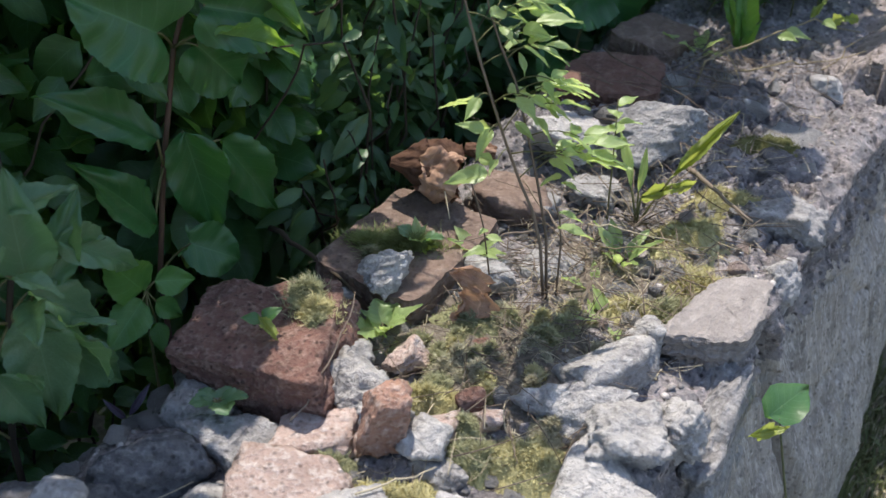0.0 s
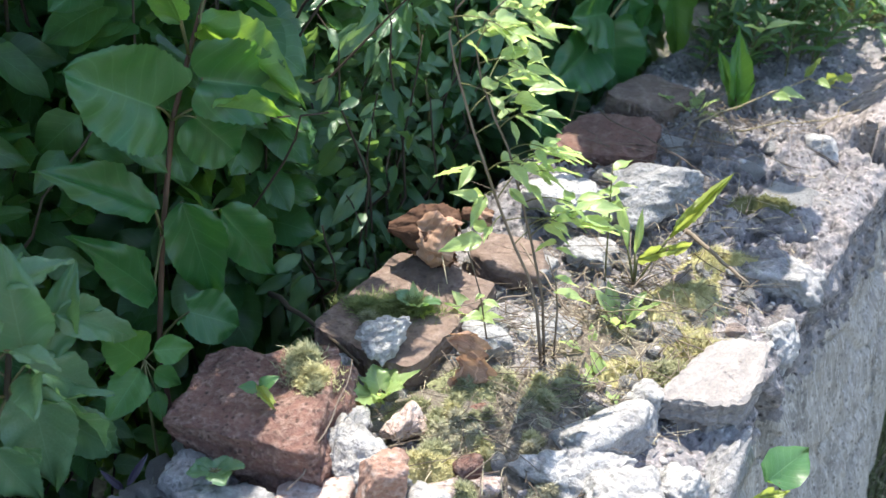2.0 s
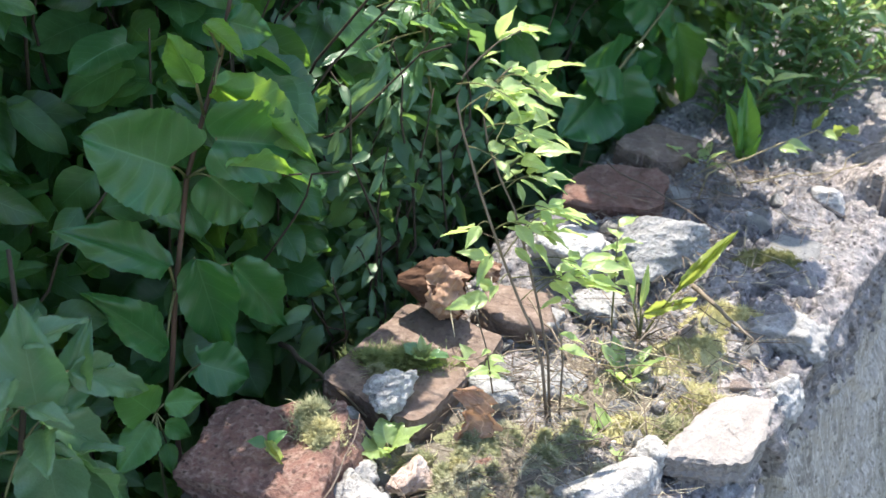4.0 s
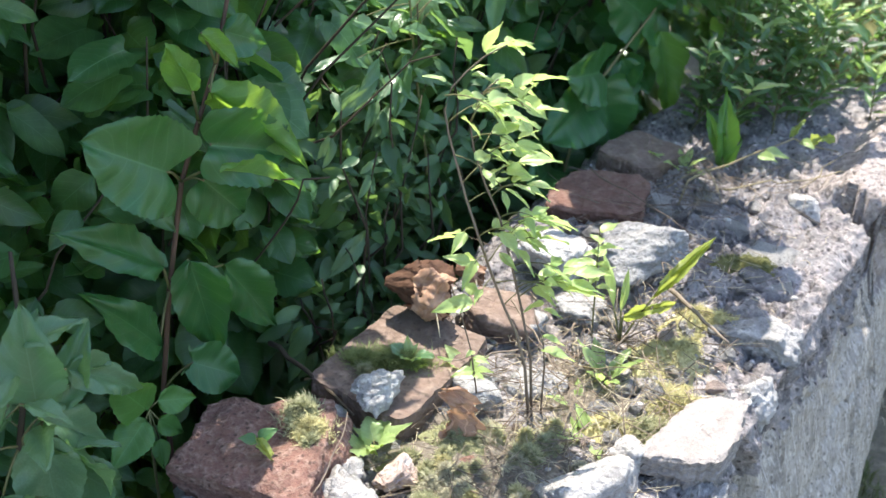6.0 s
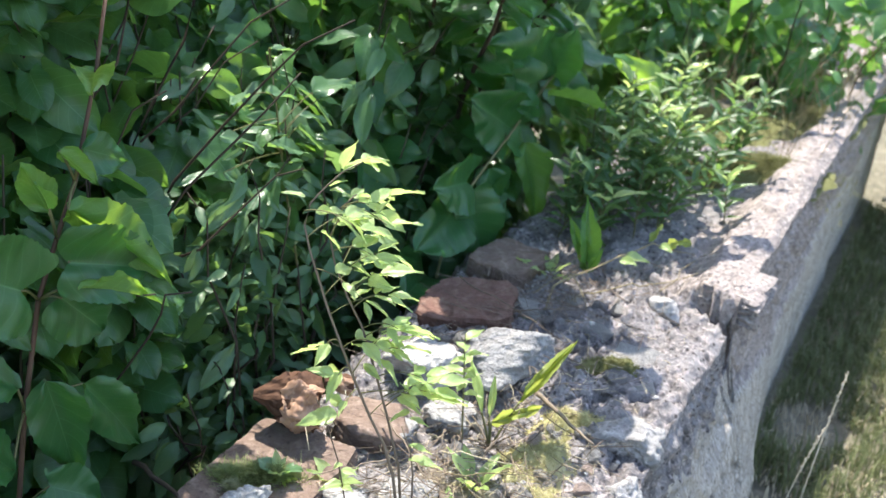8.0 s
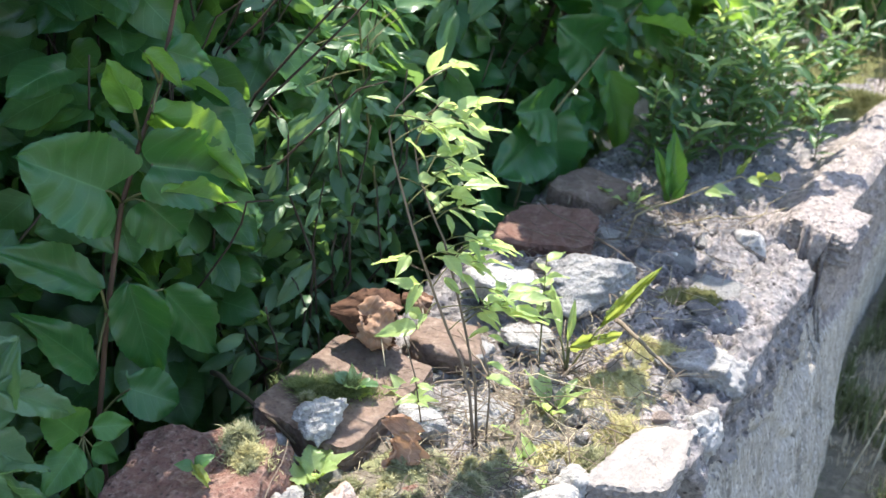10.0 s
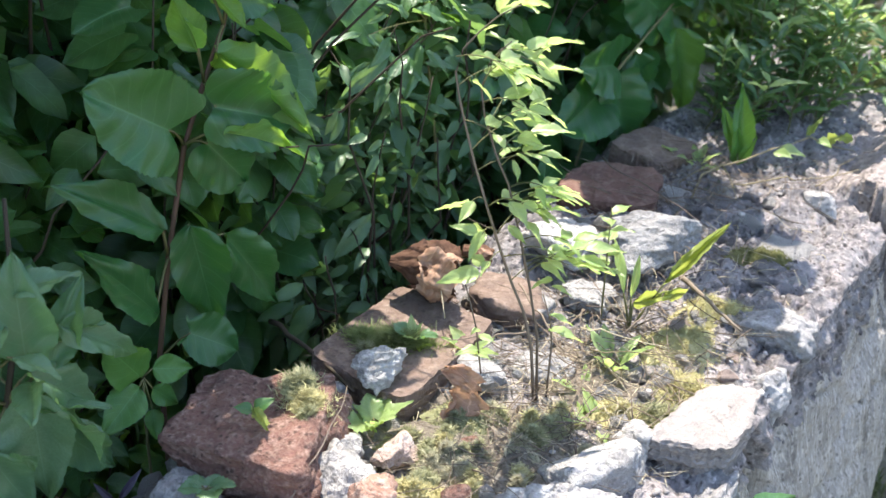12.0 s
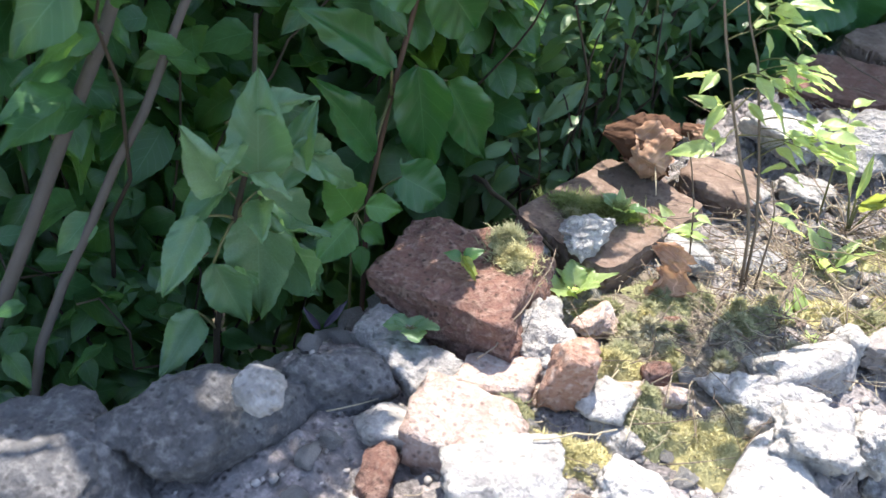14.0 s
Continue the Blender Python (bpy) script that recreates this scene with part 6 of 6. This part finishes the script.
def lawn():
    for label, name, mat, count, seed, tall in (("rough green grass at the foot of the wall", "grass", GRASS, 22000, 1, 0.045), ("dry bleached grass and litter at the foot of the wall", "dry_grass", STRAW, 9000, 2, 0.024)):
        rng, pile = np.random.default_rng(seed), Pile()
        for _ in range(count):
            x, y = abs(rng.normal(0, 0.32)), rng.uniform(0.3, 3.2)
            clump = noise.noise(Vector((x * 6, y * 6, seed)))
            if clump < -0.25:
                continue
            z = GROUND + 0.025 * noise.fractal(Vector((x * 2.3, y * 2.3, 1.7)), 0.9, 2.0, 5)
            pile.put(blade(rng, np.array([x, y, z]), tall * rng.uniform(0.5, 1.5), rng.uniform(0.0008, 0.002)))
        thing(name, label, "grass", me=pile.mesh(name, [mat]), kind="stuff")
    rng, pile = np.random.default_rng(9), Pile()
    for _ in range(420):
        foot = np.array([rng.uniform(-0.46, 0.0), 2.0 + 0.9 * rng.uniform() ** 0.7, -0.03])
        a, top = rng.normal(0, 0.35, 2), rng.uniform(0.05, 0.30)
        tip = foot + np.array([a[0] * top, a[1] * top, top])
        pile.put(tube(curve_points(foot, tip, (0.1 * a[1] * top, -0.1 * a[0] * top, 0.05 * top), 5), rng.uniform(0.0005, 0.0011), 0.0003, 4))
    thing("dry_grass", "thin tan dry grass stalks on the far wall", "grass", me=pile.mesh("dry_grass", [DRY_STALK]), kind="stuff")


lawn()


def seed_stalk(x, y, tall, label, lean):
    p = Plant("grass_stalk", label, "grass", x, y, GROUND, "seeding grass stalks")
    top = (x + lean[0], y + lean[1], GROUND + tall)
    line = curve_points((x, y, GROUND), top, (0, 0, 0.02), 8)
    p.stem(line, 0.0012, 0.0008, PALE_STRAW, "stalk", sides=5)
    ear = Pile()
    for k in range(16):
        c = line[4] + (line[7] - line[4]) * k / 15 - np.array(p.at)
        v, f, _ = rock_shape(500 + k, (0.0028, 0.0028, 0.006), 1)
        ear.put((v + c + np.array([0.002 * math.cos(2.4 * k), 0.002 * math.sin(2.4 * k), 0]), f, None))
    part("seed_head", ear.mesh("seed_head", [PALE_STRAW]), p.ob)


seed_stalk(0.12, 1.55, 0.32, "single bleached grass stalk with a seed head", (0.03, 0.05))
seed_stalk(0.09, 1.50, 0.25, "single bleached grass stalk with a seed head", (0.05, 0.02))


def foot_weed():
    p = Plant("side_weed", "green weed with a yellow leaf beside the wall", "weed", 0.13, 0.74, GROUND)
    p.stem([(0.13, 0.74, GROUND), (0.11, 0.74, -0.25), (0.058, 0.742, -0.06)], 0.002, 0.001, STALK)
    p.leaf(BUSH_LEAVES[0], (0.048, 0.735, -0.058), (0.072, 0.806, -0.050), (0.3, -0.4, 0.8), 1.05)
    p.leaf(BUSH_LEAVES[1], (0.050, 0.738, -0.060), (0.044, 0.775, -0.048), (0.3, -0.3, 0.8), 0.9)
    p.leaf(YELLOW_LEAVES[0], (0.070, 0.725, -0.052), (0.046, 0.700, -0.050), (0.3, -0.3, 0.9), 0.9)
    for k in range(5):
        a = (0.14, 0.66 + 0.01 * k, GROUND)
        p.stem(curve_points(a, (0.07 + 0.03 * k, 0.60 + 0.03 * k, -0.12), (0.05, 0, 0.05), 8), 0.0011, 0.0004, STRAW, "grass_blade", sides=4)


foot_weed()
